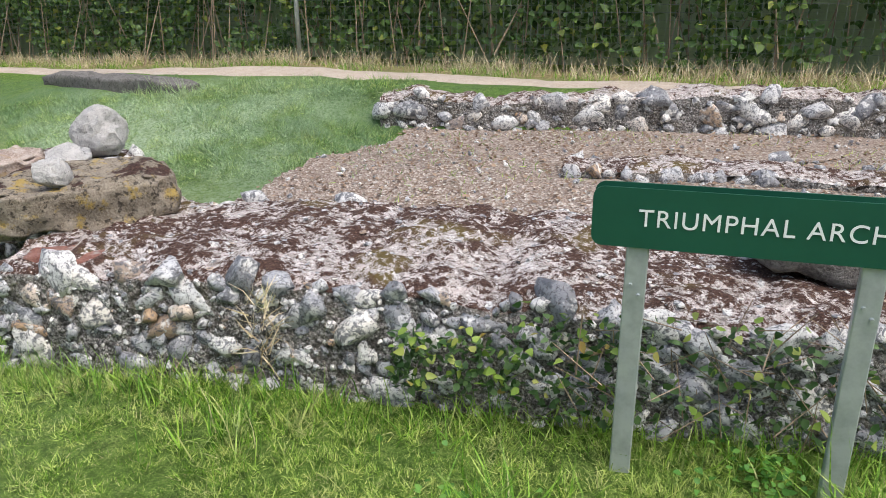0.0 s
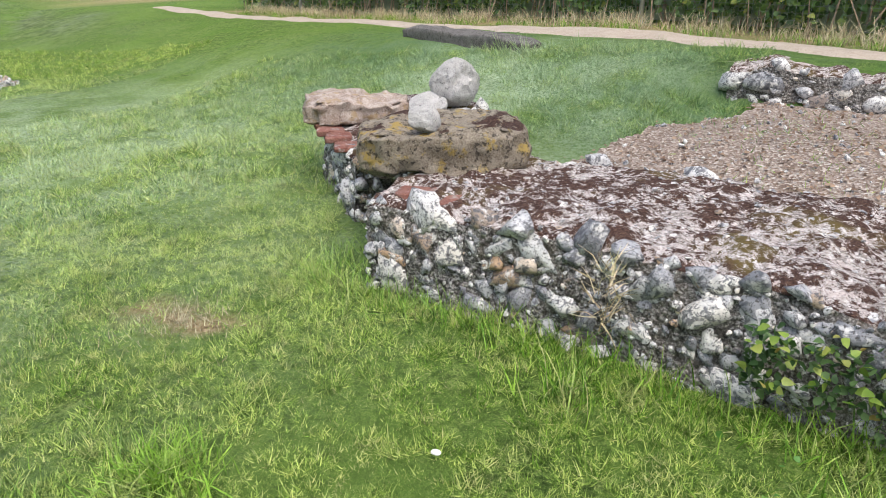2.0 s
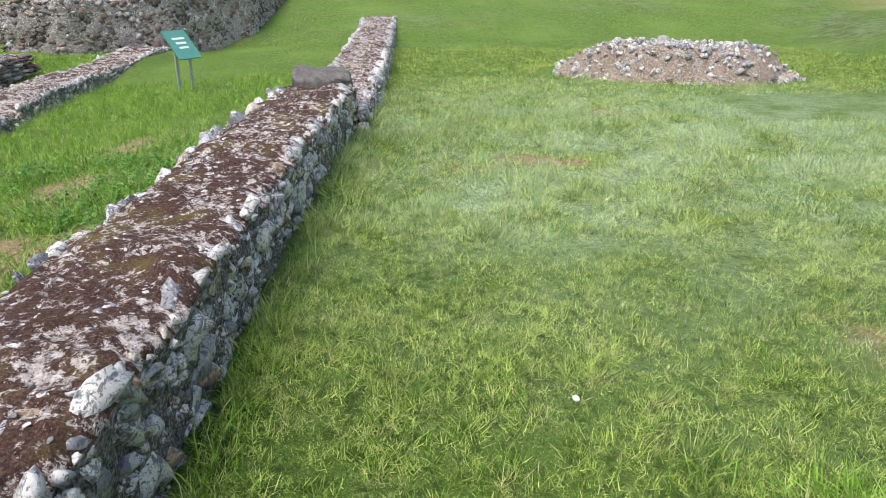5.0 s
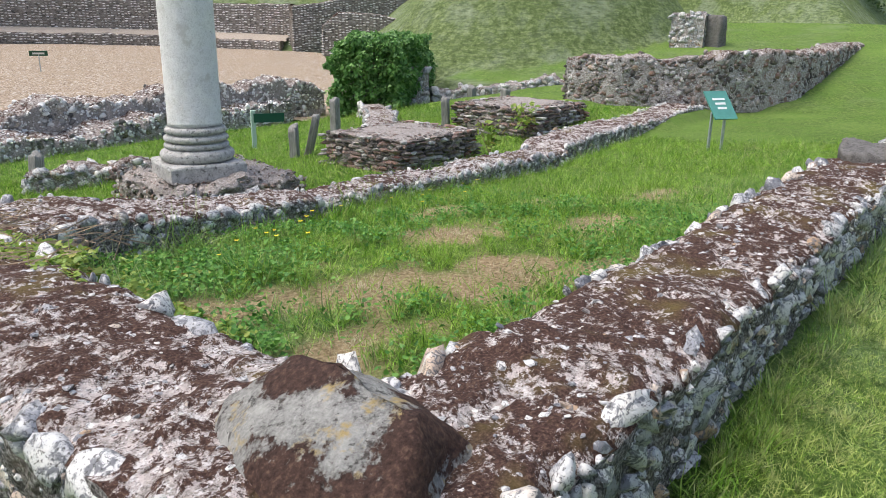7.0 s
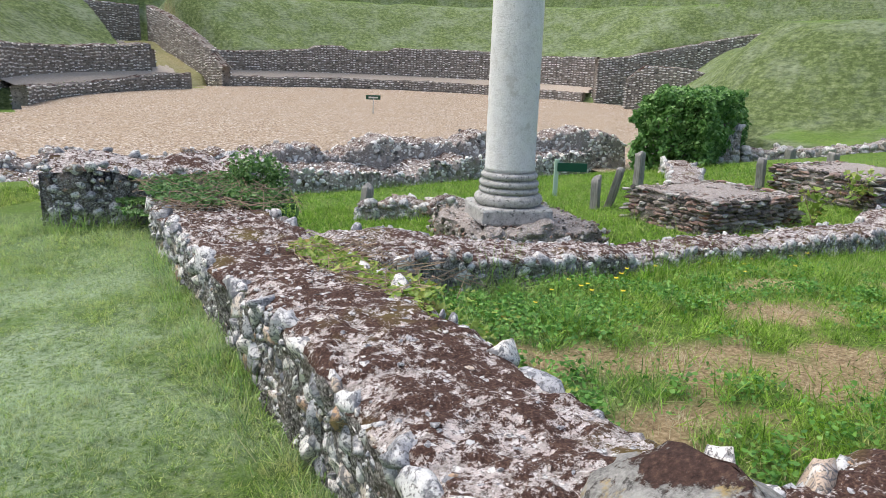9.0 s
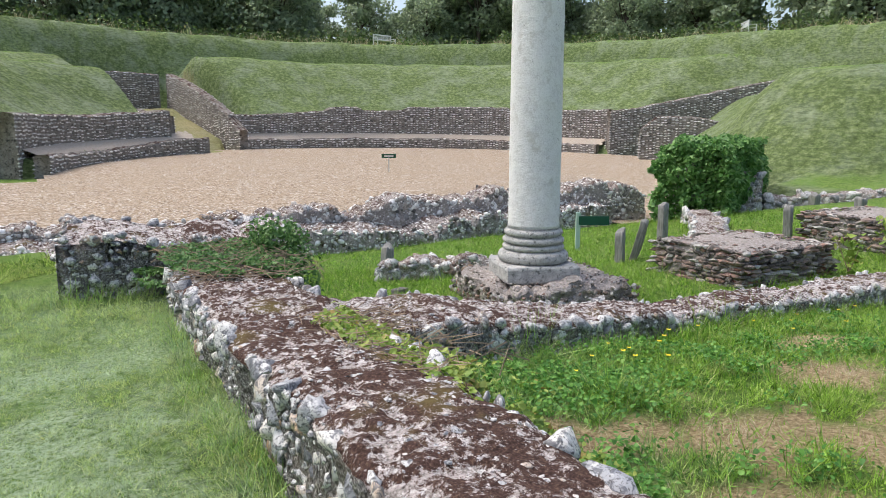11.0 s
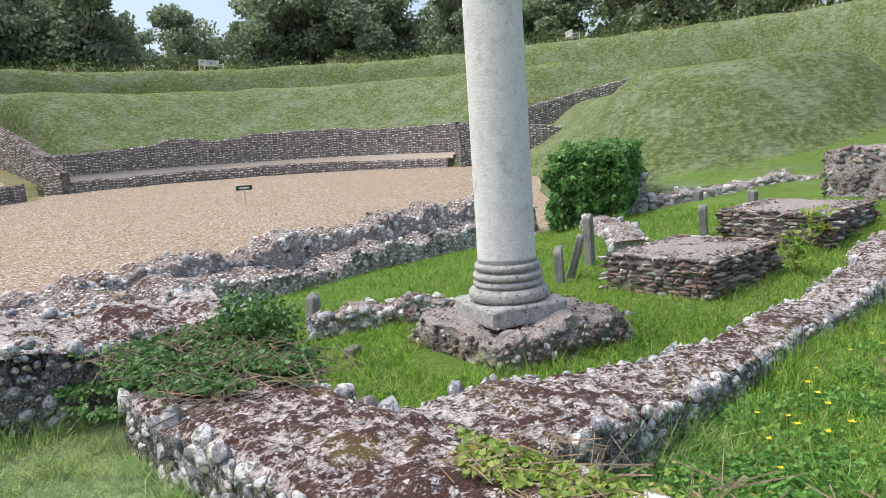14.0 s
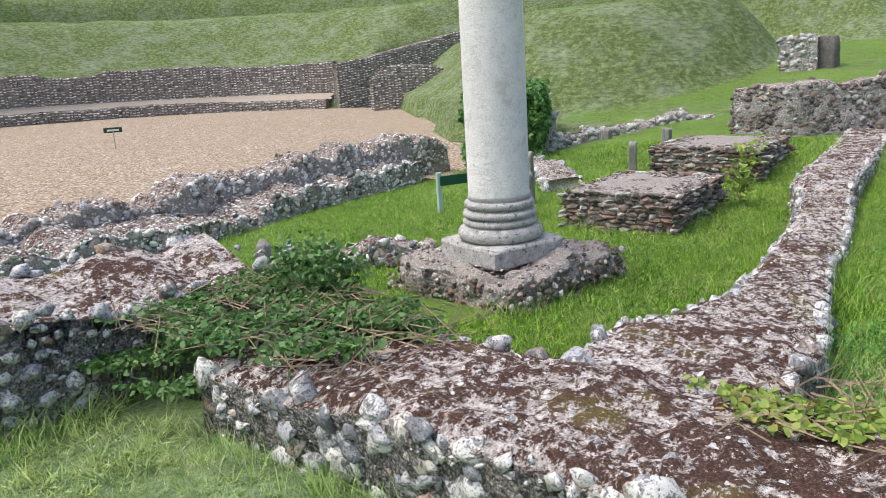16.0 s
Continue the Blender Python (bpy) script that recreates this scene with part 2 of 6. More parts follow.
def grass_ground():
    n = Nodes("lawn", 0.95, spec=0.15)
    fine, mid, big = n.noise(150, 6, 0.75), n.noise(14, 6, 0.7), n.noise(0.55, 3, 0.5)
    c = n.ramp(fine, (0.38, (0.018, 0.04, 0.008)), (0.5, (0.15, 0.26, 0.045)), (0.62, (0.46, 0.58, 0.19)))
    d = n.ramp(mid, (0.38, (0.06, 0.13, 0.02)), (0.52, (0.19, 0.31, 0.055)), (0.66, (0.42, 0.47, 0.16)))
    c = n.mix(0.42, c, d)
    mat = n.noise(17, 6, 0.78)
    c = n.mix(n.ramp(mat, (0.40, 0.7), (0.49, 0.0)), c, (0.03, 0.065, 0.012))
    clump = n.noise(55, 6, 0.8)
    c = n.mix(n.ramp(clump, (0.40, 0.75), (0.50, 0.0)), c, (0.02, 0.045, 0.010))
    c = n.mix(n.ramp(n.noise(1.6, 6, 0.7), (0.42, 0.0), (0.66, 0.65)), c, (0.13, 0.25, 0.035))
    c = n.mix(n.ramp(big, (0.45, 0.0), (0.7, 0.4)), c, (0.24, 0.36, 0.08))
    c = n.mix(n.clover(), c, (0.10, 0.19, 0.075))
    c = n.mix(n.math("MULTIPLY", n.dew(), 0.75), c, (0.60, 0.72, 0.50))
    rough = n.ramp(n.noise(5.0, 7, 0.78), (0.34, (0.07, 0.10, 0.035)), (0.5, (0.17, 0.23, 0.08)), (0.66, (0.33, 0.39, 0.18)))
    rough = n.mix(n.ramp(n.noise(0.7, 5, 0.7), (0.45, 0.0), (0.65, 0.6)), rough, (0.33, 0.38, 0.27))
    streak = n.t.nodes.new("ShaderNodeMapping")
    streak.inputs["Scale"].default_value = (3.0, 3.0, 14.0)
    n.link(n.pos.outputs["Position"], streak.inputs[0])
    rough = n.mix(n.ramp(n.noise(1.0, 6, 0.75, streak.outputs[0]), (0.40, 0.6), (0.54, 0.0)), rough, (0.07, 0.10, 0.04))
    c = n.mix(n.attr("bank"), c, rough)
    dry = n.attr("dry")
    straw = n.ramp(n.noise(40, 4, 0.7), (0.3, (0.17, 0.12, 0.07)), (0.52, (0.46, 0.34, 0.19)), (0.70, (0.72, 0.58, 0.38)))
    c = n.mix(dry, c, straw)
    tuft = n.math("MULTIPLY", n.noise(13, 6, 0.75), n.math("ADD", n.math("MULTIPLY", n.attr("bank"), 1.7), 0.8))
    n.bump(n.math("ADD", n.math("ADD", fine, mid), tuft), 0.85, 0.035)
    return n.done(c)


def blades(name, lo, mid, hi, dry=(0.60, 0.56, 0.30)):
    n = Nodes(name, 0.6, spec=0.25)
    c = n.ramp(n.chance(), (0.0, lo), (0.45, mid), (0.86, hi), (1.0, dry))
    c = n.mix(n.ramp(n.noise(0.8, 3, 0.5), (0.42, 0.0), (0.7, 0.6)), c, hi)
    c = n.mix(n.ramp(n.noise(3.2, 5, 0.7), (0.48, 0.0), (0.64, 0.45)), c, tuple(v * 0.9 for v in lo))
    c = n.mix(n.ramp(n.noise(5.5, 4, 0.7), (0.52, 0.0), (0.64, 0.6)), c, (0.56, 0.56, 0.26))
    mat = n.noise(17, 6, 0.78)
    c = n.mix(n.ramp(mat, (0.40, 0.75), (0.49, 0.0)), c, tuple(v * 0.55 for v in lo))
    c = n.mix(n.ramp(mat, (0.53, 0.0), (0.62, 0.55)), c, tuple(min(0.8, v * 1.15) for v in hi))
    c = n.mix(n.clover(), c, (0.15, 0.28, 0.12))
    c = n.mix(n.math("MULTIPLY", n.dew(), 0.8), c, (0.66, 0.78, 0.58))
    return n.done(c, 0.28)


def flint_material():
    n = Nodes("weathered_flint", 0.55, spec=0.45)
    r = n.chance()
    base = n.ramp(r, (0.0, (0.20, 0.205, 0.22)), (0.22, (0.40, 0.405, 0.42)), (0.5, (0.65, 0.645, 0.63)), (0.84, (0.75, 0.72, 0.66)), (0.94, (0.44, 0.29, 0.17)), (1.0, (0.22, 0.215, 0.22)))
    patch = n.noise(30, 6, 0.7, None, 0.8)
    c = n.mix(n.ramp(patch, (0.50, 0.0), (0.56, 0.85)), base, (0.10, 0.105, 0.12))
    white = n.noise(14, 4, 0.7)
    c = n.mix(n.ramp(white, (0.53, 0.0), (0.61, 0.85)), c, (0.70, 0.69, 0.66))
    spot = n.noise(95, 4, 0.7)
    c = n.mix(n.ramp(spot, (0.55, 0.0), (0.61, 0.85)), c, (0.05, 0.045, 0.04))
    n.bump(n.math("ADD", n.noise(45, 4, 0.6), patch), 0.55, 0.012)
    return n.done(c)


def mortar_material(name="flint_mortar", pink=1.0, pale=0.85):
    n = Nodes(name, 0.95, spec=0.15)
    fine, mid = n.noise(90, 5, 0.7), n.noise(17, 5, 0.65)
    c = n.ramp(fine, (0.3, (0.13, 0.11, 0.10)), (0.5, (0.37, 0.33, 0.30)), (0.68, (0.66, 0.59, 0.55)))
    c = n.mix(n.ramp(mid, (0.42, 0.0), (0.62, 0.8)), c, (0.68, 0.60, 0.57) if pink else (0.30, 0.26, 0.23))
    lichen = n.noise(33, 5, 0.75)
    c = n.mix(n.ramp(lichen, (0.51, 0.0), (0.57, pale)), c, (0.76, 0.73, 0.71))
    c = n.mix(n.ramp(n.noise(150, 4, 0.75), (0.54, 0.0), (0.62, 0.7)), c, (0.10, 0.085, 0.075))
    dark = n.noise(48, 4, 0.7)
    c = n.mix(n.ramp(dark, (0.58, 0.0), (0.66, 0.85)), c, (0.055, 0.043, 0.038))
    where = n.math("ADD", n.math("MULTIPLY", n.attr("moss"), 0.6), 0.2)
    ms = n.math("ADD", where, n.math("MULTIPLY", n.math("SUBTRACT", n.noise(27, 9, 0.82), 0.5), 1.9))
    moss = n.ramp(n.math("MULTIPLY", ms, n.math("GREATER_THAN", n.attr("moss"), 0.02)), (0.47, 0.0), (0.50, 1.0))
    mc = n.ramp(n.noise(110, 5, 0.75), (0.32, (0.025, 0.014, 0.011)), (0.52, (0.085, 0.048, 0.038)), (0.68, (0.20, 0.13, 0.09)))
    mc = n.mix(n.ramp(n.noise(2.4, 3, 0.6), (0.55, 0.0), (0.68, 0.75)), mc, (0.16, 0.125, 0.04))
    c = n.mix(moss, c, mc)
    n.bump(n.math("ADD", n.math("ADD", fine, mid), n.voronoi(38)), 0.8, 0.018)
    return n.done(c)


def face_mortar():
    """Dark, pitted mortar of a wall's face, crowded with small pale stones."""
    n = Nodes("pitted_face_mortar", 0.95, spec=0.15)
    fine, mid = n.noise(110, 6, 0.75), n.noise(24, 5, 0.7)
    c = n.ramp(fine, (0.36, (0.05, 0.045, 0.042)), (0.5, (0.25, 0.235, 0.22)), (0.62, (0.56, 0.54, 0.51)))
    cell = n.voronoi(48)
    c = n.mix(n.ramp(cell, (0.18, 0.75), (0.34, 0.0)), c, (0.60, 0.585, 0.56))
    c = n.mix(n.ramp(mid, (0.50, 0.0), (0.60, 0.85)), c, (0.055, 0.05, 0.045))
    c = n.mix(n.ramp(n.noise(2.0, 4, 0.6), (0.5, 0.0), (0.7, 0.4)), c, (0.34, 0.28, 0.21))
    n.bump(n.math("ADD", n.math("ADD", fine, mid), n.math("MULTIPLY", cell, -1.5)), 0.9, 0.025)
    return n.done(c)


def course_material():
    """Flat stones and tile fragments in level courses, brown, grey and dull red."""
    n = Nodes("coursed_tile_and_flint", 0.92, spec=0.2)
    c = n.ramp(n.chance(), (0.0, (0.07, 0.06, 0.055)), (0.3, (0.17, 0.145, 0.125)), (0.52, (0.27, 0.16, 0.125)), (0.72, (0.34, 0.30, 0.27)), (1.0, (0.58, 0.56, 0.53)))
    c = n.mix(n.ramp(n.noise(30, 5, 0.7), (0.48, 0.0), (0.62, 0.7)), c, (0.10, 0.09, 0.08))
    c = n.mix(n.ramp(n.noise(60, 4, 0.7), (0.56, 0.0), (0.64, 0.7)), c, (0.55, 0.53, 0.50))
    n.bump(n.noise(50, 4, 0.7), 0.7, 0.012)
    return n.done(c)


def far_flint():
    n = Nodes("coursed_flint", 0.85, spec=0.3)
    r = n.chance()
    c = n.ramp(r, (0.0, (0.10, 0.095, 0.09)), (0.18, (0.36, 0.34, 0.32)), (0.4, (0.70, 0.68, 0.65)), (0.75, (0.94, 0.92, 0.89)), (1.0, (0.46, 0.40, 0.34)))
    c = n.mix(n.ramp(n.noise(14, 4, 0.7), (0.56, 0.0), (0.66, 0.5)), c, (0.10, 0.09, 0.08))
    n.bump(n.noise(30, 3), 0.6, 0.03)
    return n.done(c)


def stone_material(name, lo, mid, hi, lichen=None, dark=(0.05, 0.045, 0.04), scale=1.0, amount=0.62, rough=0.9):
    n = Nodes(name, rough, spec=0.25)
    fine, mid_n, big = n.noise(70 * scale, 5, 0.7), n.noise(11 * scale, 5, 0.65), n.noise(2.5 * scale, 3)
    c = n.ramp(fine, (0.3, lo), (0.52, mid), (0.75, hi))
    c = n.mix(n.ramp(mid_n, (0.42, 0.0), (0.68, 0.7)), c, hi)
    if lichen:
        c = n.mix(n.ramp(n.noise(7 * scale, 5, 0.65), (0.55, 0.0), (0.64, 0.75)), c, lichen)
    c = n.mix(n.ramp(n.noise(19 * scale, 5, 0.7), (amount, 0.0), (amount + 0.07, 0.85)), c, dark)
    ms = n.math("ADD", n.attr("moss"), n.math("MULTIPLY", n.math("SUBTRACT", n.noise(38, 5, 0.7), 0.5), 0.42))
    moss = n.ramp(n.math("MULTIPLY", ms, n.math("GREATER_THAN", n.attr("moss"), 0.02)), (0.46, 0.0), (0.50, 1.0))
    mc = n.ramp(n.noise(70, 4, 0.7), (0.3, (0.025, 0.014, 0.011)), (0.55, (0.075, 0.042, 0.032)), (0.75, (0.16, 0.10, 0.07)))
    c = n.mix(moss, c, mc)
    n.bump(n.math("ADD", n.math("ADD", fine, n.math("MULTIPLY", mid_n, 2.0)), moss), 0.7, 0.016)
    return n.done(c)


def gravel_material(name, cols, scale):
    n = Nodes(name, 0.95, spec=0.2)
    v = n.voronoi(scale, "Color")
    f = n.noise(scale * 0.5, 4, 0.7)
    sep = n.t.nodes.new("ShaderNodeSeparateColor")
    n.link(v, sep.inputs[0])
    c = n.ramp(sep.outputs[0], *cols)
    c = n.mix(n.ramp(n.noise(0.6, 4, 0.6), (0.35, 0.0), (0.7, 0.35)), c, cols[1][1])
    c = n.mix(n.ramp(f, (0.35, 0.45), (0.55, 0.0)), c, (0.12, 0.09, 0.06))
    n.bump(n.math("ADD", n.voronoi(scale), f), 0.7, 0.02)
    return n.done(c)


def leaf_material(name, lo, mid, hi, odd=None):
    n = Nodes(name, 0.5, spec=0.4)
    c = n.ramp(n.chance(), (0.0, lo), (0.5, mid), (0.9, hi), (1.0, odd or hi))
    c = n.mix(n.ramp(n.noise(25, 3), (0.45, 0.0), (0.7, 0.35)), c, hi)
    return n.done(c, 0.35)


def wood_material(name, lo, hi):
    n = Nodes(name, 0.9, spec=0.2)
    mp = n.t.nodes.new("ShaderNodeMapping")
    mp.inputs["Scale"].default_value = (60, 60, 4)
    n.link(n.co, mp.inputs[0])
    g = n.noise(1.0, 5, 0.7, mp.outputs[0])
    c = n.ramp(g, (0.3, lo), (0.6, hi), (0.8, tuple(v * 1.25 for v in hi)))
    c = n.mix(n.ramp(n.noise(9), (0.5, 0.0), (0.7, 0.4)), c, lo)
    n.bump(g, 0.7, 0.01)
    return n.done(c)


def plain(name, col, rough=0.5, metal=0.0, vary=0.15, scale=30):
    n = Nodes(name, rough, metal, 0.4)
    c = n.mix(n.ramp(n.noise(scale, 4, 0.7), (0.4, 0.0), (0.7, 1.0)), col, tuple(v * (1 - vary) for v in col))
    n.bump(n.noise(scale * 4), 0.1, 0.002)
    return n.done(c)


M_LAWN = grass_ground()
M_BLADE = blades("grass_blades", (0.05, 0.13, 0.010), (0.23, 0.44, 0.04), (0.66, 0.78, 0.23))
M_LONG = blades("long_grass", (0.05, 0.15, 0.012), (0.18, 0.40, 0.035), (0.40, 0.60, 0.09))
M_STRAW = blades("dry_grass", (0.40, 0.30, 0.18), (0.62, 0.50, 0.32), (0.80, 0.70, 0.50))
M_FLINT = flint_material()
M_MORTAR = mortar_material()
M_FACE = mortar_material("wall_face_mortar", 0.0)
M_AGED = mortar_material("dark_weathered_mortar", 0.0, 0.3)
M_PITTED = face_mortar()
M_COURSE = course_material()
M_FARFLINT = far_flint()
M_LIMESTONE = stone_material("limestone", (0.56, 0.545, 0.52), (0.77, 0.755, 0.73), (0.86, 0.85, 0.83), (0.60, 0.575, 0.53), (0.34, 0.33, 0.31), 0.8, 0.64)
M_OLDSTONE = stone_material("weathered_base_stone", (0.20, 0.195, 0.185), (0.42, 0.41, 0.39), (0.66, 0.65, 0.62), None, (0.10, 0.10, 0.09), 1.2, 0.565)
M_SLAB = stone_material("lichened_slab", (0.09, 0.075, 0.055), (0.24, 0.20, 0.15), (0.40, 0.35, 0.28), (0.42, 0.29, 0.06), (0.04, 0.034, 0.028), 1.6, 0.54)
M_BOULDER = stone_material("pale_boulder", (0.25, 0.24, 0.23), (0.45, 0.44, 0.42), (0.62, 0.60, 0.57), None, (0.08, 0.075, 0.07), 2.0, 0.6)
M_GREYSLAB = stone_material("grey_slab", (0.06, 0.055, 0.05), (0.14, 0.13, 0.12), (0.26, 0.25, 0.23), None, (0.05, 0.045, 0.04), 1.4, 0.57)
M_BRICK = stone_material("roman_tile", (0.12, 0.05, 0.038), (0.24, 0.095, 0.07), (0.36, 0.20, 0.16), (0.38, 0.35, 0.32), (0.06, 0.045, 0.04), 1.5, 0.6)
M_GRAVEL = gravel_material("orchestra_gravel", [(0.0, (0.12, 0.08, 0.055)), (0.35, (0.34, 0.255, 0.165)), (0.75, (0.45, 0.36, 0.28)), (1.0, (0.72, 0.67, 0.60))], 22)
M_BED = gravel_material("gravel_bed", [(0.0, (0.16, 0.11, 0.085)), (0.4, (0.30, 0.235, 0.19)), (0.75, (0.40, 0.34, 0.29)), (1.0, (0.60, 0.56, 0.50))], 70)
M_PATH = stone_material("trodden_path", (0.30, 0.245, 0.19), (0.44, 0.37, 0.30), (0.52, 0.455, 0.38), None, (0.20, 0.16, 0.12), 0.8, 0.64)
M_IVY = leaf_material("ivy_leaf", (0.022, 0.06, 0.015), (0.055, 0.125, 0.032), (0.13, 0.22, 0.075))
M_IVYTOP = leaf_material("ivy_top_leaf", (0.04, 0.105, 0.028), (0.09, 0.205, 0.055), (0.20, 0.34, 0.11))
M_WEED = leaf_material("weed_leaf", (0.05, 0.16, 0.025), (0.11, 0.29, 0.045), (0.21, 0.42, 0.08))
M_VINE = leaf_material("bright_leaf", (0.12, 0.23, 0.03), (0.25, 0.37, 0.06), (0.42, 0.48, 0.12), (0.35, 0.22, 0.06))
M_HEDGE = leaf_material("hedge_leaf", (0.03, 0.075, 0.02), (0.075, 0.16, 0.04), (0.18, 0.28, 0.065), (0.38, 0.40, 0.07))
M_TREE = leaf_material("tree_leaf", (0.15, 0.20, 0.12), (0.27, 0.34, 0.21), (0.40, 0.48, 0.29))
M_SHRUB = leaf_material("bank_shrub_leaf", (0.04, 0.08, 0.025), (0.09, 0.15, 0.045), (0.17, 0.24, 0.07), (0.25, 0.22, 0.12))
M_YELLOW = plain("yellow_petals", (0.75, 0.55, 0.01), 0.6)
M_OAK = wood_material("weathered_oak", (0.13, 0.125, 0.115), (0.33, 0.32, 0.30))
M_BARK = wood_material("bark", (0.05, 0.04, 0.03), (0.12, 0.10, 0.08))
M_TWIG = wood_material("dry_twig", (0.16, 0.11, 0.075), (0.38, 0.29, 0.20))
M_GREEN = plain("green_sign_paint", (0.012, 0.085, 0.05), 0.35, vary=0.12, scale=6)
M_PANEL = plain("teal_information_panel", (0.10, 0.31, 0.26), 0.35, vary=0.2, scale=6)
M_WHITE = plain("white_lettering", (0.78, 0.80, 0.78), 0.5, vary=0.04)
M_STEEL = plain("galvanised_steel", (0.50, 0.54, 0.55), 0.45, 0.55, 0.25, 14)
M_WIRE = plain("fence_wire", (0.20, 0.22, 0.22), 0.5, 0.6)
M_BENCH = plain("white_painted_wood", (0.70, 0.70, 0.68), 0.6)
M_PALESIGN = plain("pale_green_board", (0.42, 0.55, 0.47), 0.5)
M_BUSH = leaf_material("bush_leaf", (0.05, 0.14, 0.03), (0.12, 0.28, 0.065), (0.26, 0.44, 0.14))
M_DARKCORE = stone_material("dark_wall_core", (0.07, 0.06, 0.05), (0.20, 0.175, 0.15), (0.40, 0.36, 0.32), None, (0.03, 0.03, 0.028), 0.4, 0.55)
M_PINK = stone_material("pinkish_slab", (0.16, 0.115, 0.09), (0.36, 0.28, 0.23), (0.60, 0.53, 0.47), (0.36, 0.25, 0.12), (0.08, 0.065, 0.055), 1.4, 0.6)
M_CORNER = stone_material("granular_grey_stone", (0.11, 0.11, 0.10), (0.26, 0.255, 0.235), (0.44, 0.43, 0.40), (0.42, 0.30, 0.10), (0.05, 0.045, 0.04), 1.6, 0.57)
M_LITTER = leaf_material("dead_leaf", (0.12, 0.07, 0.045), (0.26, 0.17, 0.11), (0.40, 0.29, 0.20))


# ---- ground ----
def axis(parts):
    out = [np.arange(a, b, s) for a, b, s in parts]
    return np.concatenate(out + [[parts[-1][1]]])


DRY = [(-2.77, 1.52, 0.36, 0.2), (-6.1, 0.75, 0.2, 0.65), (-8.4, 1.86, 0.25, 0.22), (-5.9, 0.25, 0.10, 0.3), (-3.2, -3.1, 0.62, 0.42), (-3.9, -2.5, 0.6, 0.45), (-4.6, -3.4, 0.54, 0.39), (-2.6, -2.6, 0.5, 0.35), (-5.4, -2.7, 0.68, 0.39), (-2.4, -3.4, 0.34, 0.39), (-6.3, -3.6, 0.54, 0.26), (-7.2, -2.8, 0.68, 0.26), (-4.3, -2.1, 0.41, 0.2), (-5.3, -4.1, 0.41, 0.2)]


def dry_at(x, y):
    p = xyz(x, y)
    k = np.zeros(np.shape(x))
    wob = fbm(p, 5, 21) - 0.5
    for cx, cy, ax, ay in DRY:
        d = np.hypot((x - cx) / ax, (y - cy) / ay) + wob * 1.6
        k = np.maximum(k, 1 - sm(0.5, 1.15, d))
    u = y - fence_y(x)
    k = np.maximum(k, 0.8 * sm(-0.9, -0.4, u) * (1 - sm(0.2, 1.0, u)) * (0.4 + 0.9 * fbm(p, 3, 4)))
    gate = np.abs(np.mod(-np.degrees(np.arctan2(y - CY, x - CX)), 360) - 68.5) < 9
    r = np.hypot(x - CX, y - CY)
    k = np.where(gate & (r > 15) & (r < 27), 0.25 + 0.4 * fbm(p, 0.4, 8), k)
    return np.clip(k, 0, 1)


gx = axis([(-600, -120, 40), (-120, -62, 3), (-62, -14, 0.45), (-14, 3.6, 0.1), (3.6, 12, 0.6), (12, 90, 8), (90, 600, 50)])
gy = axis([(-600, -110, 40), (-110, -66, 3), (-66, -16, 0.45), (-16, -7, 0.2), (-7, 3.0, 0.1), (3.0, 12, 0.2), (12, 40, 3), (40, 600, 45)])
X, Y = np.meshgrid(gx, gy)
Z = ground_z(X, Y)
nx_, ny_ = len(gx), len(gy)
idx = np.arange(nx_ * ny_).reshape(ny_, nx_)
quads = np.stack([idx[:-1, :-1], idx[:-1, 1:], idx[1:, 1:], idx[1:, :-1]], -1).reshape(-1, 4)
sl = np.hypot(np.gradient(Z, gy, axis=0), np.gradient(Z, gx, axis=1))
steep = sm(0.12, 0.3, sl + (fbm(xyz(X, Y), 0.6, 41) - 0.5) * 0.15) * sm(12, 20, np.hypot(X + 2, Y))
ground = new("ground", mesh_of("ground", np.stack([X, Y, Z], -1).reshape(-1, 3), quads, M_LAWN, True, {"dry": dry_at(X, Y).ravel(), "bank": steep.ravel()}))
tagged(ground, "uneven mown lawn with dewy pale patches and grassy banks", "ground", kind="structure")


def sheet(name, inside, x0, x1, y0, y1, step, lift, material, label, category, height=None):
    """A sheet laid on the ground where inside(x, y) holds."""
    a, b = np.meshgrid(np.arange(x0, x1, step), np.arange(y0, y1, step))
    h = (height(a, b) if height else ground_z(a, b)) + lift
    keep = inside(a, b)
    k = np.arange(a.size).reshape(a.shape)
    f = np.stack([k[:-1, :-1], k[:-1, 1:], k[1:, 1:], k[1:, :-1]], -1).reshape(-1, 4)
    f = f[keep.ravel()[f].all(1)]
    used = np.unique(f)
    remap = np.zeros(a.size, int)
    remap[used] = np.arange(len(used))
    ob = new(name, mesh_of(name, np.stack([a, b, h], -1).reshape(-1, 3)[used], remap[f], material))
    return tagged(ob, label, category, kind="structure")


def in_orchestra(x, y):
    r, a = np.hypot(x - CX, y - CY), np.mod(-np.degrees(np.arctan2(y - CY, x - CX)), 360)
    rim = np.where(a < 68, 15.6, CR) + 0.3
    return ((y < -14.75) | ((x < -13.2) & (y < -13.9))) & ((r < rim) | (y > -30)) & (x > -36) & (x < 6)


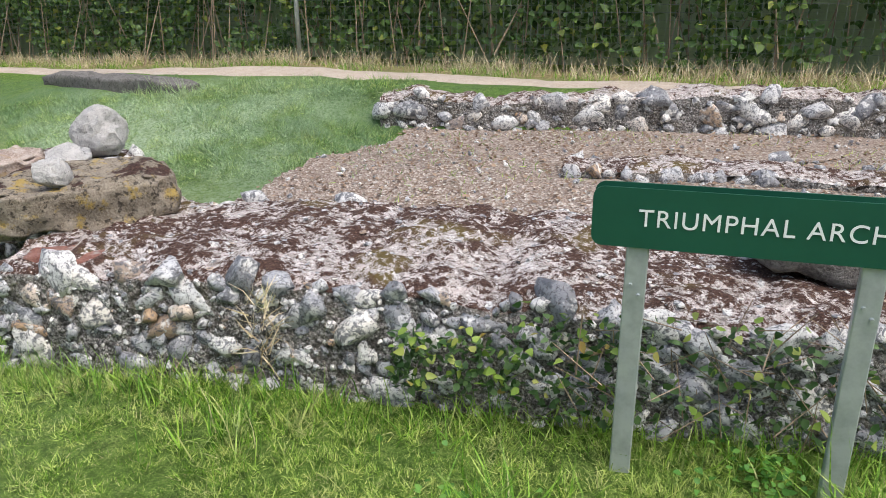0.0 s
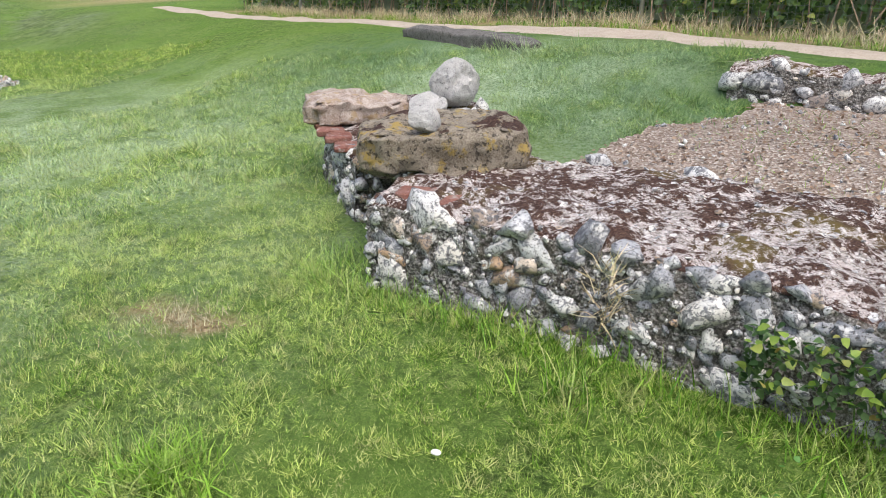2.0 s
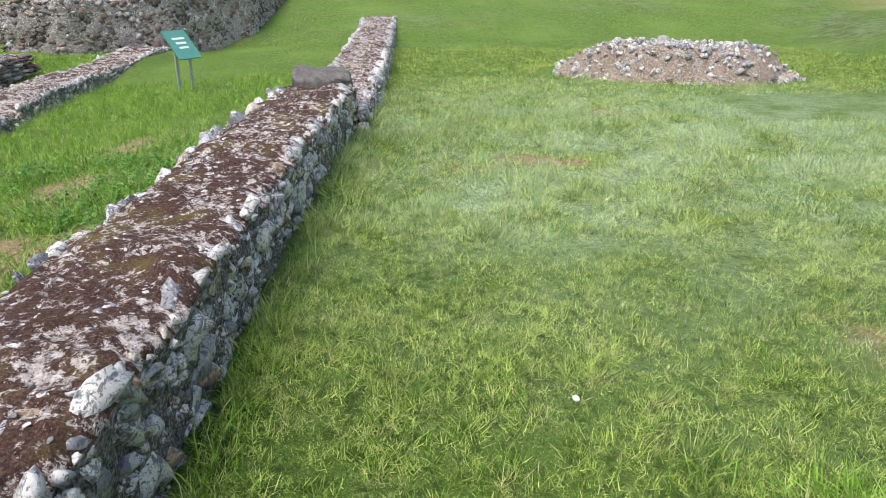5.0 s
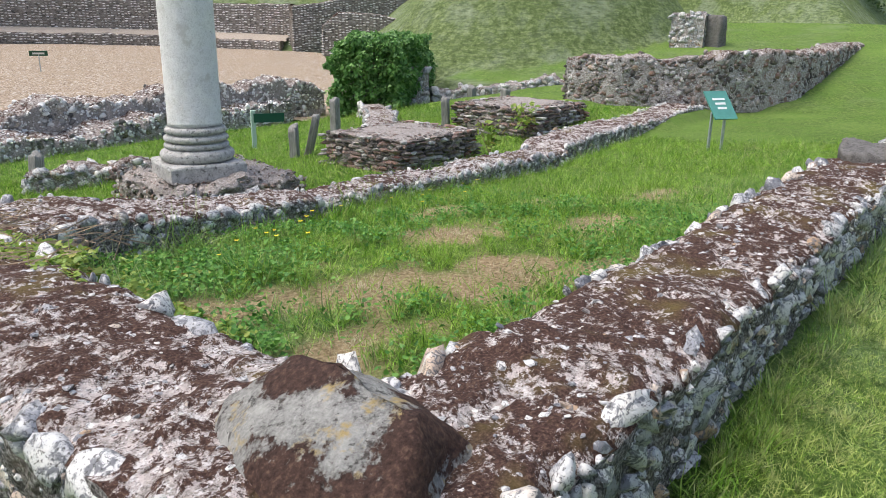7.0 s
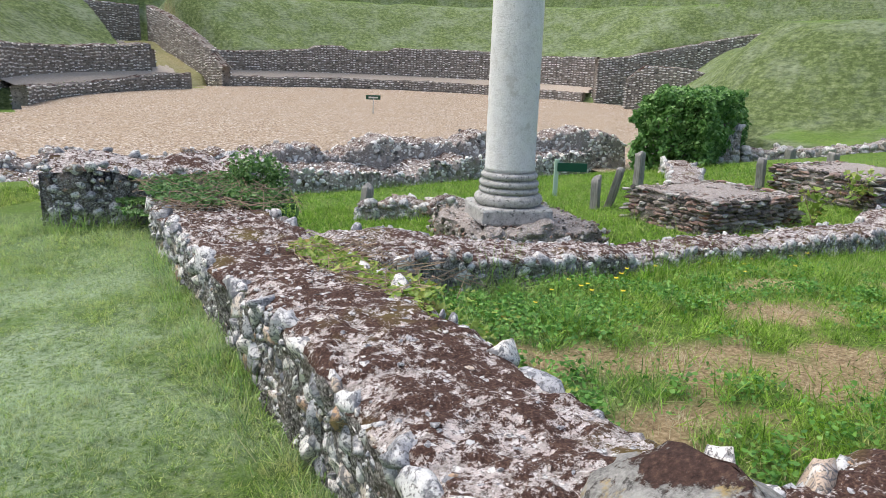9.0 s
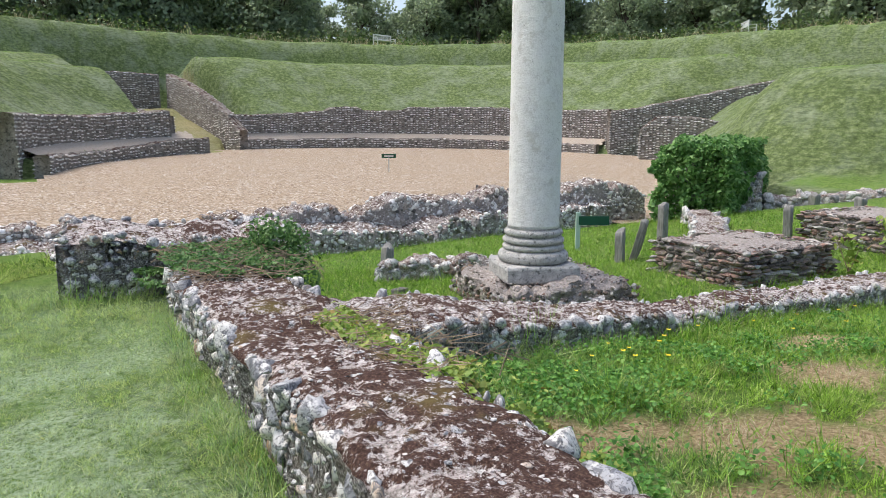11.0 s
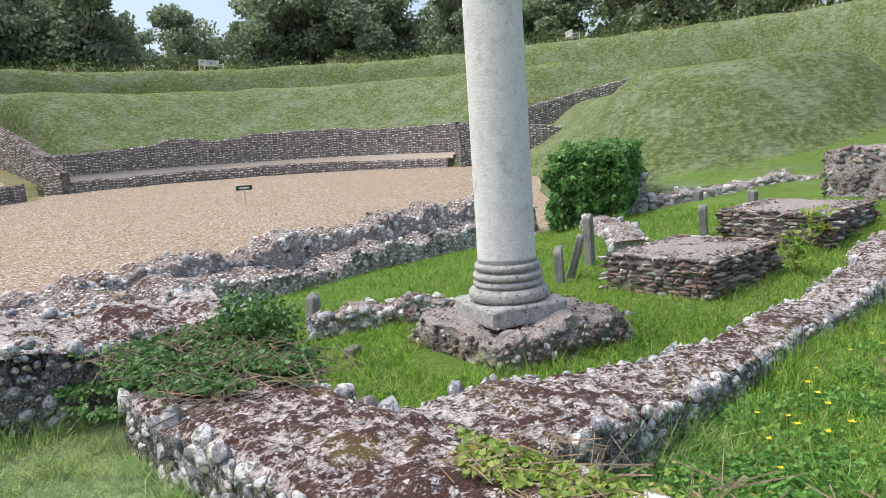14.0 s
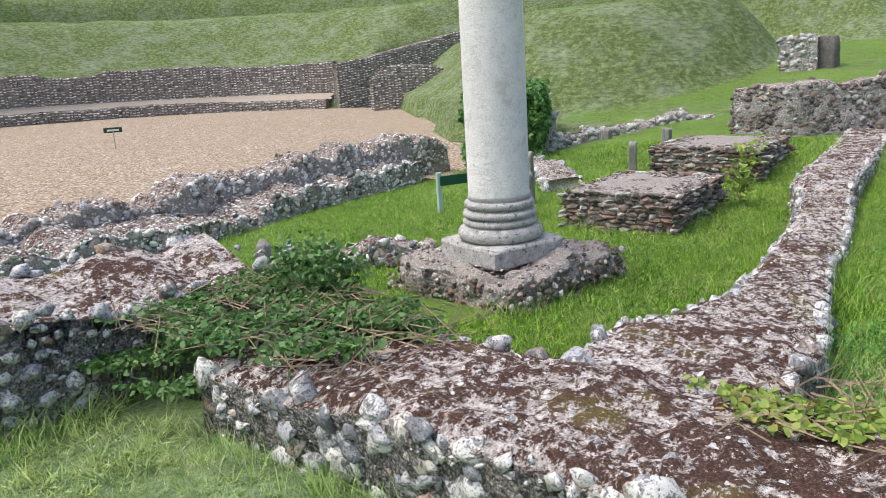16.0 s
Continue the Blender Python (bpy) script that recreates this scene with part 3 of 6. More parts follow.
sheet("gravel_floor", in_orchestra, -36, 6, -47, -13.7, 0.25, 0.0, M_GRAVEL, "level orchestra floor of tan gravel", "gravel",
      lambda x, y: gravel_z(x, y) + (fbm(xyz(x, y), 0.8, 31) - 0.5) * 0.06)
def on_shelf(x, y):
    r, a = np.hypot(x - CX, y - CY), np.mod(-np.degrees(np.arctan2(y - CY, x - CX)), 360)
    rim = np.where(a < 68, 15.6, CR)
    return (r > rim + 0.2) & (r < rim + 1.7) & (a > 15) & (a < 156) & (np.abs(a - 69) > 6)


sheet("seating_shelf", on_shelf, -36, 2, -48, -31, 0.2, 0.05, M_PATH, "bare earth shelf behind the low seating wall", "earth shelf", lambda x, y: gravel_z(x, y) + 0.57 + 0.5 * np.clip(np.hypot(x - CX, y - CY) - np.where(np.mod(-np.degrees(np.arctan2(y - CY, x - CX)), 360) < 68, 15.6, CR) - 0.5, -0.3, 1.2))
sheet("footpath", lambda x, y: np.abs(y - fence_y(x) + 1.15 + (fbm(xyz(x, y), 1.2, 8) - 0.5) * 0.4) < 0.42, -16, 8, 4, 14, 0.07, 0.0, M_PATH,
      "pale trodden earth footpath along the fence", "path", lambda x, y: ground_z(x, y) + 0.022 - 0.06 * sm(0.26, 0.42, np.abs(y - fence_y(x) + 1.15 + (fbm(xyz(x, y), 1.2, 8) - 0.5) * 0.4)))


def in_bed(x, y):
    edge = -2.15 + 0.75 * sm(3.6, 5.8, y) + (fbm(xyz(x, y), 2.5, 12) - 0.5) * 0.6
    return (x > edge) & (y > 2.5) & (y < 6.12)


sheet("gravel_bed", in_bed, -3, 5, 2.3, 6.4, 0.04, 0.05, M_BED, "bed of brown gravel between the ruined walls", "gravel",
      lambda x, y: np.minimum(ground_z(x, y), 0.27) + (fbm(xyz(x, y), 14, 13) - 0.5) * 0.025)


# ---- ruined flint walls ----
def stations(pts, step):
    """Even stations along a line of (x, y, top, half width): place, way, top, half width."""
    p = np.array(pts, float)
    d = np.r_[0, np.cumsum(np.hypot(*np.diff(p[:, :2], axis=0).T))]
    s = np.linspace(0, d[-1], max(3, int(d[-1] / step) + 1))
    q = np.stack([np.interp(s, d, p[:, k]) for k in range(4)], -1)
    w = np.gradient(q[:, :2], axis=0)
    w /= np.linalg.norm(w, axis=1, keepdims=True)
    for _ in range(3):
        w[1:-1] = (w[:-2] + w[1:-1] + w[2:]) / 3
        w /= np.linalg.norm(w, axis=1, keepdims=True)
    return s, q, w


def rubble_wall(name, pts, label, drop=0.25, step=0.03, nt=26, ns=12, moss=0.5, jag=0.03, seed=1, material=None, batter=0.06, category="ruined wall", wob=0.05, top_fall=0.0):
    """The mortared core of a wall, broken at its edges, with moss on its top."""
    s, q, w = stations(pts, step)
    n2 = np.stack([w[:, 1], -w[:, 0]], -1)
    m = len(s)
    jx = (fbm(xyz(s, s * 0, seed), 3.0, seed) - 0.5) * 2
    top = q[:, 2] + jag * jx + jag * 1.5 * (fbm(xyz(s, s * 0, seed + 5), 0.9, seed + 3) - 0.5)
    lo = np.minimum(ground_z(q[:, 0] + n2[:, 0] * q[:, 3], q[:, 1] + n2[:, 1] * q[:, 3]), ground_z(q[:, 0] - n2[:, 0] * q[:, 3], q[:, 1] - n2[:, 1] * q[:, 3])) - drop
    prof = [(1, k / ns) for k in range(ns)] + [(1 - 2 * k / nt, 1.0) for k in range(nt + 1)] + [(-1, 1 - (k + 1) / ns) for k in range(ns)]
    prof = np.array(prof)
    off = prof[:, 0][None] * (q[:, 3][:, None]) * (1 + batter * (1 - prof[:, 1][None]))
    P = np.empty((m, len(prof), 3))
    P[..., :2] = q[:, None, :2] + n2[:, None] * off[..., None]
    P[..., 2] = lo[:, None] + (top - lo)[:, None] * prof[None, :, 1]
    is_top = prof[:, 1] >= 1
    edge = np.abs(prof[:, 0]) ** 6
    P[..., 2] -= (is_top * edge)[None] * 0.05 + top_fall * is_top[None] * (1 - prof[:, 0][None]) * 0.5
    g = P.reshape(-1, 3)
    big = (fbm(g, 5.5, seed, 3).reshape(m, -1) - 0.5)
    mid = (fbm(g, 22, seed + 2, 2).reshape(m, -1) - 0.5)
    mo = fbm(g * np.array([1, 1, 0.3]), 15, seed + 11, 4).reshape(m, -1)
    mo = mo + (fbm(g * np.array([1, 1, 0.3]), 1.6, seed + 17, 2).reshape(m, -1) - 0.5) * 0.24
    mossy = np.where(is_top[None], mo - 0.5 + moss - edge[None] * 0.06, 0.0)
    out = np.where(is_top, 0, np.sign(prof[:, 0]))[None]
    P[..., :2] += n2[:, None] * (out * (wob * 2 * big + 0.02 * mid))[..., None] + n2[:, None] * (edge * is_top * np.sign(prof[:, 0]))[None, :, None] * (wob * 2 * big)[..., None]
    P[..., 2] += is_top[None] * (0.05 * big + 0.022 * mid + 0.014 * sm(0.44, 0.56, mossy))
    k = np.arange(m * len(prof)).reshape(m, -1)
    f = np.stack([k[:-1, :-1], k[:-1, 1:], k[1:, 1:], k[1:, :-1]], -1).reshape(-1, 4)
    faces = [tuple(r) for r in f.tolist()] + [tuple(k[0].tolist()), tuple(k[-1][::-1].tolist())]
    ob = new(name, mesh_of(name, P.reshape(-1, 3), faces, material or M_MORTAR, True, {"moss": mossy.ravel()}))
    if material is None:
        ob.data.materials.append(M_PITTED)
        flat = (is_top[:-1] & is_top[1:])
        index = np.r_[np.tile(np.where(flat, 0, 1), m - 1), 1, 1].astype(np.int32)
        ob.data.polygons.foreach_set("material_index", index[: len(ob.data.polygons)])
    tagged(ob, label, category, kind="structure")
    return ob, dict(batter=batter, s=s, q=q, w=w, n=n2, top=top, lo=lo + drop, P=P, it=np.where(is_top)[0])


STONES = [lump(k, 2, 0.9, bite=0.92) for k in range(14)]
STONES_LOW = [lump(k + 40, 1, 0.4) for k in range(14)]
STONE_MESHES = [mesh_of("flint", v, f, M_FLINT, True) for v, f in STONES]


def face_bits(g, side, count, seed=1, size=(0.012, 0.045)):
    """Small stones bedded in the face of a wall."""
    rnd = random.Random(seed)
    P, rows = g["P"], []
    cols = range(1, g["it"][0]) if side > 0 else range(g["it"][-1] + 1, P.shape[1] - 1)
    for _ in range(count):
        i, j = rnd.randrange(len(P)), rnd.choice(cols)
        big = size[0] + (size[1] - size[0]) * rnd.random() ** 2
        x, y, z = P[i, j]
        rows.append((rnd.randrange(14), x, y, z + rnd.uniform(-0.015, 0.015), rnd.uniform(-1, 1), rnd.uniform(-1, 1), rnd.uniform(0, 6), big * 1.3, big, big * 0.9))
    return rows


def lay(wall, rows, limit=300, name="flint", joined_name="flint_rubble", material=None, near=False):
    """Stones bedded in a wall: the first ones singly, the rest as one part."""
    rnd = random.Random(len(rows))
    for row in rows[:limit]:
        ob = new(name, STONE_MESHES[int(row[0])])
        ob.matrix_basis = Matrix.LocRotScale(row[1:4], Euler(row[4:7]), row[7:10])
        ob.parent = wall
    if len(rows) > limit:
        rest = joined(joined_name, STONES if near else STONES_LOW, rows[limit:], material or M_FLINT, True, wall)
        rest["kind"] = "stuff"


def face_stones(g, size=0.075, sides=(1, -1), seed=1, skip=0.12, s0=-1, s1=1e9, out=0.25, top=True, flat=0.75):
    """Rows of stones for the faces and the upper edges of a wall, nearest courses first."""
    rnd = random.Random(seed)
    s, q, w, n2 = g["s"], g["q"], g["w"], g["n"]
    rows = []
    for side in sides:
        z = 0.0
        course = 0
        tallest = float(np.max(g["top"] - g["lo"]))
        while z < tallest:
            a = rnd.uniform(0, size)
            while a < s[-1]:
                k = min(int(a / s[-1] * (len(s) - 1)), len(s) - 1)
                big = size * rnd.choice((0.4, 0.5, 0.65, 0.8, 1, 1.3, 1.8, 2.2))
                h = g["lo"][k] + z + rnd.uniform(-0.3, 0.3) * size
                if s0 <= a <= s1 and rnd.random() > skip and h < g["top"][k] - size * 0.1:
                    t = (h - g["lo"][k]) / max(g["top"][k] - g["lo"][k], 0.05)
                    o = side * (q[k, 3] * (1 + g["batter"] * 0.8 * (1 - t)) + big * (out - 0.42) + rnd.uniform(-0.012, 0.012))
                    x, y = q[k, :2] + n2[k] * o
                    yaw = math.atan2(w[k, 1], w[k, 0])
                    rows.append((rnd.randrange(14), x, y, h, rnd.uniform(-0.4, 0.4), rnd.uniform(-0.7, 0.7), yaw + rnd.uniform(-0.35, 0.35),
                                 big * rnd.uniform(1.0, 1.5), big * rnd.uniform(0.7, 1.0), big * rnd.uniform(flat, 1.15)))
                a += big * rnd.uniform(0.9, 1.15)
            z += size * 0.78
            course += 1
        if top:
            a = 0.0
            while a < s[-1]:
                k = min(int(a / s[-1] * (len(s) - 1)), len(s) - 1)
                big = size * rnd.uniform(0.4, 0.9)
                if s0 <= a <= s1 and rnd.random() > 0.6:
                    x, y = q[k, :2] + n2[k] * side * (q[k, 3] - big * rnd.uniform(0.25, 0.7))
                    rows.append((rnd.randrange(14), x, y, g["top"][k] - 0.075 - big * rnd.uniform(0.2, 0.5), rnd.uniform(-0.5, 0.5), rnd.uniform(-0.5, 0.5), rnd.uniform(0, 6),
                                 big * 1.6, big * 1.1, big * 0.6))
                a += big * rnd.uniform(0.8, 1.3)
    rnd.shuffle(rows)
    return rows


def end_stones(g, end, count, seed=1, size=(0.03, 0.09)):
    """Stones bedded in the broken end of a wall."""
    rnd = random.Random(seed)
    rows = []
    q, n2, w = g["q"][end], g["n"][end], g["w"][end] * (-1 if end == 0 else 1)
    for _ in range(count):
        big = size[0] + (size[1] - size[0]) * rnd.random() ** 1.5
        x, y = q[:2] + n2 * rnd.uniform(-0.95, 0.95) * q[3] - w * big * 0.12
        rows.append((rnd.randrange(14), x, y, rnd.uniform(g["lo"][end], g["top"][end] - 0.03), rnd.uniform(-0.6, 0.6), rnd.uniform(-0.6, 0.6), rnd.uniform(0, 6), big * 1.3, big, big * 0.9))
    return rows


def top_bits(g, count, seed=1, size=(0.010, 0.042)):
    """Small stones that lie in the top of a wall."""
    rnd = random.Random(seed)
    rows = []
    P, it = g["P"], g["it"]
    for _ in range(count):
        i, j = rnd.randrange(len(P)), it[rnd.randrange(2, len(it) - 2)]
        big = size[0] + (size[1] - size[0]) * rnd.random() ** 2.2
        x, y, z = P[i, j]
        rows.append((rnd.randrange(14), x + rnd.uniform(-0.02, 0.02), y + rnd.uniform(-0.02, 0.02), z - big * 0.14, rnd.uniform(-0.3, 0.3), rnd.uniform(-0.3, 0.3), rnd.uniform(0, 6), big * 1.5, big * 1.1, big * 0.55))
    return rows


# triumphal arch wall
w1, g1 = rubble_wall("wall_arch", [(-2.28, 2.72, 0.40, 0.52), (-1.2, 2.72, 0.41, 0.56), (0, 2.62, 0.40, 0.60), (1.2, 2.5, 0.38, 0.62), (3.2, 2.3, 0.38, 0.62)],
                     "low broken flint rubble wall with a mossy top", drop=0.2, step=0.03, nt=40, moss=0.52, seed=3, jag=0.04, top_fall=-0.0)
rows = end_stones(g1, 0, 110, 7) + face_stones(g1, 0.075, (1,), 5, 0.02) + face_stones(g1, 0.075, (-1,), 6, 0.5)
lay(w1, rows, 300, near=True)
joined("wall_top_stones", STONES_LOW, top_bits(g1, 1500, 4, (0.010, 0.045)) + face_bits(g1, 1, 1500, 3), M_FLINT, False, w1)["kind"] = "stuff"
pier, gp = rubble_wall("wall_pier", [(-2.62, 3.05, 0.37, 0.30), (-3.3, 3.85, 0.36, 0.46), (-3.35, 4.6, 0.38, 0.42)], "short flint pier with red tile courses at the wall's end", drop=0.2, step=0.03, nt=20, moss=0.52, seed=8)
lay(pier, end_stones(gp, 0, 70, 4) + end_stones(gp, -1, 60, 5) + face_stones(gp, 0.075, (1, -1), 9, 0.1), 200)
wf, gf = rubble_wall("wall_far_arch", [(-1.5, 6.3, 0.60, 0.24), (0.2, 6.32, 0.62, 0.26), (2.0, 6.2, 0.62, 0.26), (4.6, 6.0, 0.60, 0.26)], "low flint wall at the back of the gravel bed", drop=0.35, step=0.05, nt=10, moss=0.42, seed=12, jag=0.06)
lay(wf, face_stones(gf, 0.11, (1,), 13, 0.05), 200)
wl, gl = rubble_wall("wall_low_arch", [(0.05, 4.55, 0.36, 0.2), (1.0, 4.4, 0.38, 0.2), (2.2, 4.1, 0.38, 0.2), (3.6, 3.9, 0.38, 0.2)], "line of flints standing just above the gravel bed", drop=0.2, step=0.05, nt=10, moss=0.45, seed=15, jag=0.05)
lay(wl, face_stones(gl, 0.09, (1, -1), 16, 0.05), 160)

# walls by the stage
w4, g4 = rubble_wall("wall_corner_long", [(-1.35, -1.36, 0.50, 0.30), (-2.2, -1.29, 0.50, 0.28), (-3.5, -1.26, 0.48, 0.28), (-5.0, -1.2, 0.44, 0.28), (-6.95, -1.1, 0.39, 0.31)],
                     "long low flint wall with brown moss on its top", drop=0.25, step=0.022, nt=34, moss=0.61, seed=21, batter=-0.2)
w4b, g4b = rubble_wall("wall_corner_far", [(-7.3, -1.05, 0.12, 0.34), (-11, -0.95, 0.10, 0.36), (-16, -0.9, 0.08, 0.38), (-30, -0.8, 0.1, 0.5)], "low flint wall stub running on over the lawn", drop=0.4, step=0.07, nt=12, moss=0.5, seed=24, jag=0.05)
w2, g2 = rubble_wall("wall_corner_short", [(-1.35, -1.35, 0.50, 0.33), (-1.32, -2.0, 0.50, 0.31), (-1.36, -3.1, 0.48, 0.30), (-1.48, -4.4, 0.39, 0.36), (-1.51, -5.4, 0.36, 0.36), (-1.55, -6.6, 0.33, 0.36)],
                     "low flint wall with lichened pink mortar and moss", drop=0.25, step=0.022, nt=36, moss=0.57, seed=27, batter=-0.2)
w3, g3 = rubble_wall("wall_stage", [(-1.7, -4.98, 0.33, 0.4), (-2.6, -4.88, 0.25, 0.42), (-3.3, -4.87, 0.13, 0.35), (-3.8, -4.86, 0.08, 0.26), (-4.7, -4.95, -0.01, 0.24), (-6.5, -5.04, -0.13, 0.24), (-9.6, -5.4, -0.32, 0.30), (-9.9, -5.5, -0.22, 0.36), (-12, -5.5, -0.22, 0.36), (-16.5, -5.6, -0.2, 0.36)],
                     "low flint wall along the sunken stage with pinkish mortar", drop=0.25, step=0.028, nt=26, moss=0.5, seed=33, jag=0.04)
w5, g5 = rubble_wall("wall_side", [(-2.4, -7.75, 0.46, 0.55), (-1.4, -7.95, 0.5, 0.62), (-0.58, -8.05, 0.5, 0.64)], "stub of flint wall at the edge of the lawn", drop=0.3, step=0.03, nt=34, moss=0.45, seed=38, jag=0.07, top_fall=0.36)
w5b, g5b = rubble_wall("wall_side_rear", [(-2.2, -9.6, 0.0, 0.4), (-0.6, -9.9, 0.0, 0.4), (3.5, -10.5, -0.1, 0.4)], "broken flint wall footing beyond the lawn", drop=0.3, step=0.06, nt=14, moss=0.5, seed=39, jag=0.08)
for wall, g, sd, sides, lim in ((w4, g4, 41, (1, -1), 300), (w2, g2, 43, (1, -1), 300), (w3, g3, 45, (1, -1), 300), (w5, g5, 47, (1, -1), 200), (w4b, g4b, 49, (1, -1), 60), (w5b, g5b, 48, (1, -1), 60)):
    lay(wall, end_stones(g, 0, 40, sd) + end_stones(g, -1, 60, sd) + face_stones(g, 0.072 if wall != w4b else 0.12, sides, sd, 0.08), lim, near=wall in (w2, w4))
    joined("wall_top_stones", STONES_LOW, top_bits(g, int(150 * g["s"][-1]) if wall != w4b else 500, sd) + face_bits(g, 1, int(160 * g["s"][-1]), sd) + face_bits(g, -1, int(160 * g["s"][-1]), sd), M_FLINT, False, wall)["kind"] = "stuff"

# wall between stage and orchestra
rw, gr = rubble_wall("wall_orchestra_front", [(3.0, -16.3, -0.55, 0.5), (-1.5, -16.1, -0.50, 0.5), (-4.2, -16.1, -0.48, 0.5), (-5.2, -16.0, -0.42, 0.5), (-5.9, -16.0, -0.24, 0.5), (-6.5, -15.95, -0.46, 0.45), (-7.6, -15.85, -0.28, 0.5), (-8.7, -15.8, -0.26, 0.5), (-9.2, -15.8, -0.34, 0.45), (-10.6, -15.7, -0.16, 0.45), (-12.2, -15.6, -0.12, 0.45), (-13.5, -15.35, -0.04, 0.45), (-14.1, -15.1, -0.12, 0.42), (-14.5, -15.0, -0.4, 0.4)],
                     "jagged rubble wall between the stage and the gravel floor", drop=0.4, step=0.05, nt=18, ns=18, moss=0.46, seed=52, jag=0.22, wob=0.10, material=M_AGED)
joined("wall_top_stones", STONES_LOW, top_bits(gr, 3200, 5, (0.02, 0.09)) + face_bits(gr, 1, 2600, 6, (0.02, 0.09)) + face_bits(gr, -1, 4200, 7, (0.02, 0.09)), M_FARFLINT, False, rw)["kind"] = "stuff"
lay(rw, face_stones(gr, 0.075, (1, -1), 53, 0.25, out=0.3), 200, material=M_FARFLINT)
rs, grs = rubble_wall("wall_orchestra_step", [(-13.0, -14.8, -0.5, 0.45), (-11.0, -14.9, -0.56, 0.6), (-9.0, -14.9, -0.6, 0.7), (-7.0, -14.8, -0.62, 0.8), (-5.6, -14.8, -0.54, 0.9), (-4.4, -14.85, -0.52, 0.9), (-2.6, -14.9, -0.56, 0.9), (1.0, -15.1, -0.62, 0.75)], "low broken footing in front of the rubble wall", drop=0.3, step=0.05, nt=26, moss=0.48, seed=55, jag=0.16, wob=0.12, material=M_AGED, top_fall=0.30)
lay(rs, face_stones(grs, 0.08, (-1,), 56, 0.2), 120, material=M_FARFLINT)
joined("wall_top_stones", STONES_LOW, top_bits(grs, 6500, 15, (0.02, 0.10)) + face_bits(grs, -1, 3000, 17, (0.02, 0.09)), M_FARFLINT, False, rs)["kind"] = "stuff"


# ---- curved seating walls of the theatre ----
def arc(r, a0, a1, n, top, half):
    return [(CX + r * math.cos(-radians(a)), CY + r * math.sin(-radians(a)), top(a) if callable(top) else top, half) for a in np.linspace(a0, a1, n)]


def coursed(name, pts, label, size=0.17, seed=1, jag=0.06, course=0.15):
    """A coursed flint wall seen from afar: core, and flints laid in level courses."""
    wall, g = rubble_wall(name, pts, label, drop=0.5, step=0.2, nt=6, ns=8, moss=0.45, seed=seed, jag=jag, material=M_DARKCORE, wob=0.04)
    rnd = random.Random(seed)
    rows = []
    for side in (1, -1):
        for z in np.arange(0.05, float(np.max(g["top"] - g["lo"])) + 0.5, course):
            a = rnd.uniform(0, 0.1)
            while a < g["s"][-1]:
                k = min(int(a / g["s"][-1] * (len(g["s"]) - 1)), len(g["s"]) - 1)
                big = size * rnd.uniform(0.6, 1.2)
                h = g["top"][k] - 0.02 - z
                if h > g["lo"][k] - 0.3 and rnd.random() > 0.07:
                    x, y = g["q"][k, :2] + g["n"][k] * side * g["q"][k, 3] * 1.03
                    rows.append((rnd.randrange(14), x, y, h + rnd.uniform(-0.02, 0.02), 0, 0, math.atan2(g["w"][k, 1], g["w"][k, 0]), big * 1.5, big * 0.8, big * rnd.uniform(0.45, 0.62)))
                a += big * 1.32
    if rows:
        joined("flint_courses", STONES_LOW, rows, M_FARFLINT, False, wall)["kind"] = "stuff"
    return wall


coursed("wall_seating_low", arc(CR + 0.3, 74.5, 155, 60, lambda a: -0.05 + 0.62 - 0.32 * float(sm(115, 155, a)), 0.28), "low coursed flint wall round the gravel floor", seed=61)
coursed("wall_seating_high", arc(CR + 1.6, 74, 156, 60, lambda a: 2.1 + 0.35 * float(sm(80, 100, a)) + 0.22 * (1 if 96 < a < 103 or 112 < a < 134 else 0), 0.5), "coursed flint retaining wall below the grass bank", seed=63)
coursed("wall_seating_low_side", arc(15.9, 13, 63.5, 40, lambda a: 0.25 + 0.5 * float(sm(35, 63, a)), 0.28), "low coursed flint wall at the gravel's edge", seed=65)
coursed("wall_seating_high_side", arc(17.2, 13, 57.5, 36, lambda a: 1.85 + 0.4 * float(sm(35, 63, a)), 0.5), "coursed flint retaining wall under a grass bank", seed=66)
coursed("wall_gangway", arc(17.0, 75, 75.01, 2, 1.1, 0.3)[:1] + [(CX + r * math.cos(-radians(74.6 + 0.1 * (r - 17))), CY + r * math.sin(-radians(74.6 + 0.1 * (r - 17))), z, 0.32) for r, z in ((18.5, 2.2), (21, 3.2), (24, 4.2), (27, 4.9))], "sloping flint wall beside the grassy gangway", seed=67)
coursed("wall_gangway_side", [(CX + r * math.cos(-radians(58.2)), CY + r * math.sin(-radians(58.2)), z, 0.32) for r, z in ((17.0, 1.9), (18.5, 2.1), (21, 2.6), (25, 3.2))], "flint wall on the other flank of the gangway", seed=68)
coursed("wall_gangway_head", [(CX + 27.5 * math.cos(-radians(a)), CY + 27.5 * math.sin(-radians(a)), 4.9, 0.3) for a in (60, 66, 74)], "flint cross wall at the head of the gangway", seed=69)
coursed("wall_passage", [(-32.6, -35.6, 2.35, 0.35), (-34.5, -34.8, 2.6, 0.35), (-37.5, -33.2, 3.3, 0.4), (-40.6, -31.4, 4.05, 0.4), (-43.4, -29.2, 4.7, 0.45)], "rising coursed flint wall along the side passage", seed=70)
coursed("wall_wing", [(-31.6, -31.9, 1.2, 0.4), (-32.3, -31.3, 1.95, 0.4), (-33.6, -29.9, 1.95, 0.4), (-35.6, -27.3, 1.3, 0.4)], "coursed flint wing wall at the foot of the mound", seed=71)
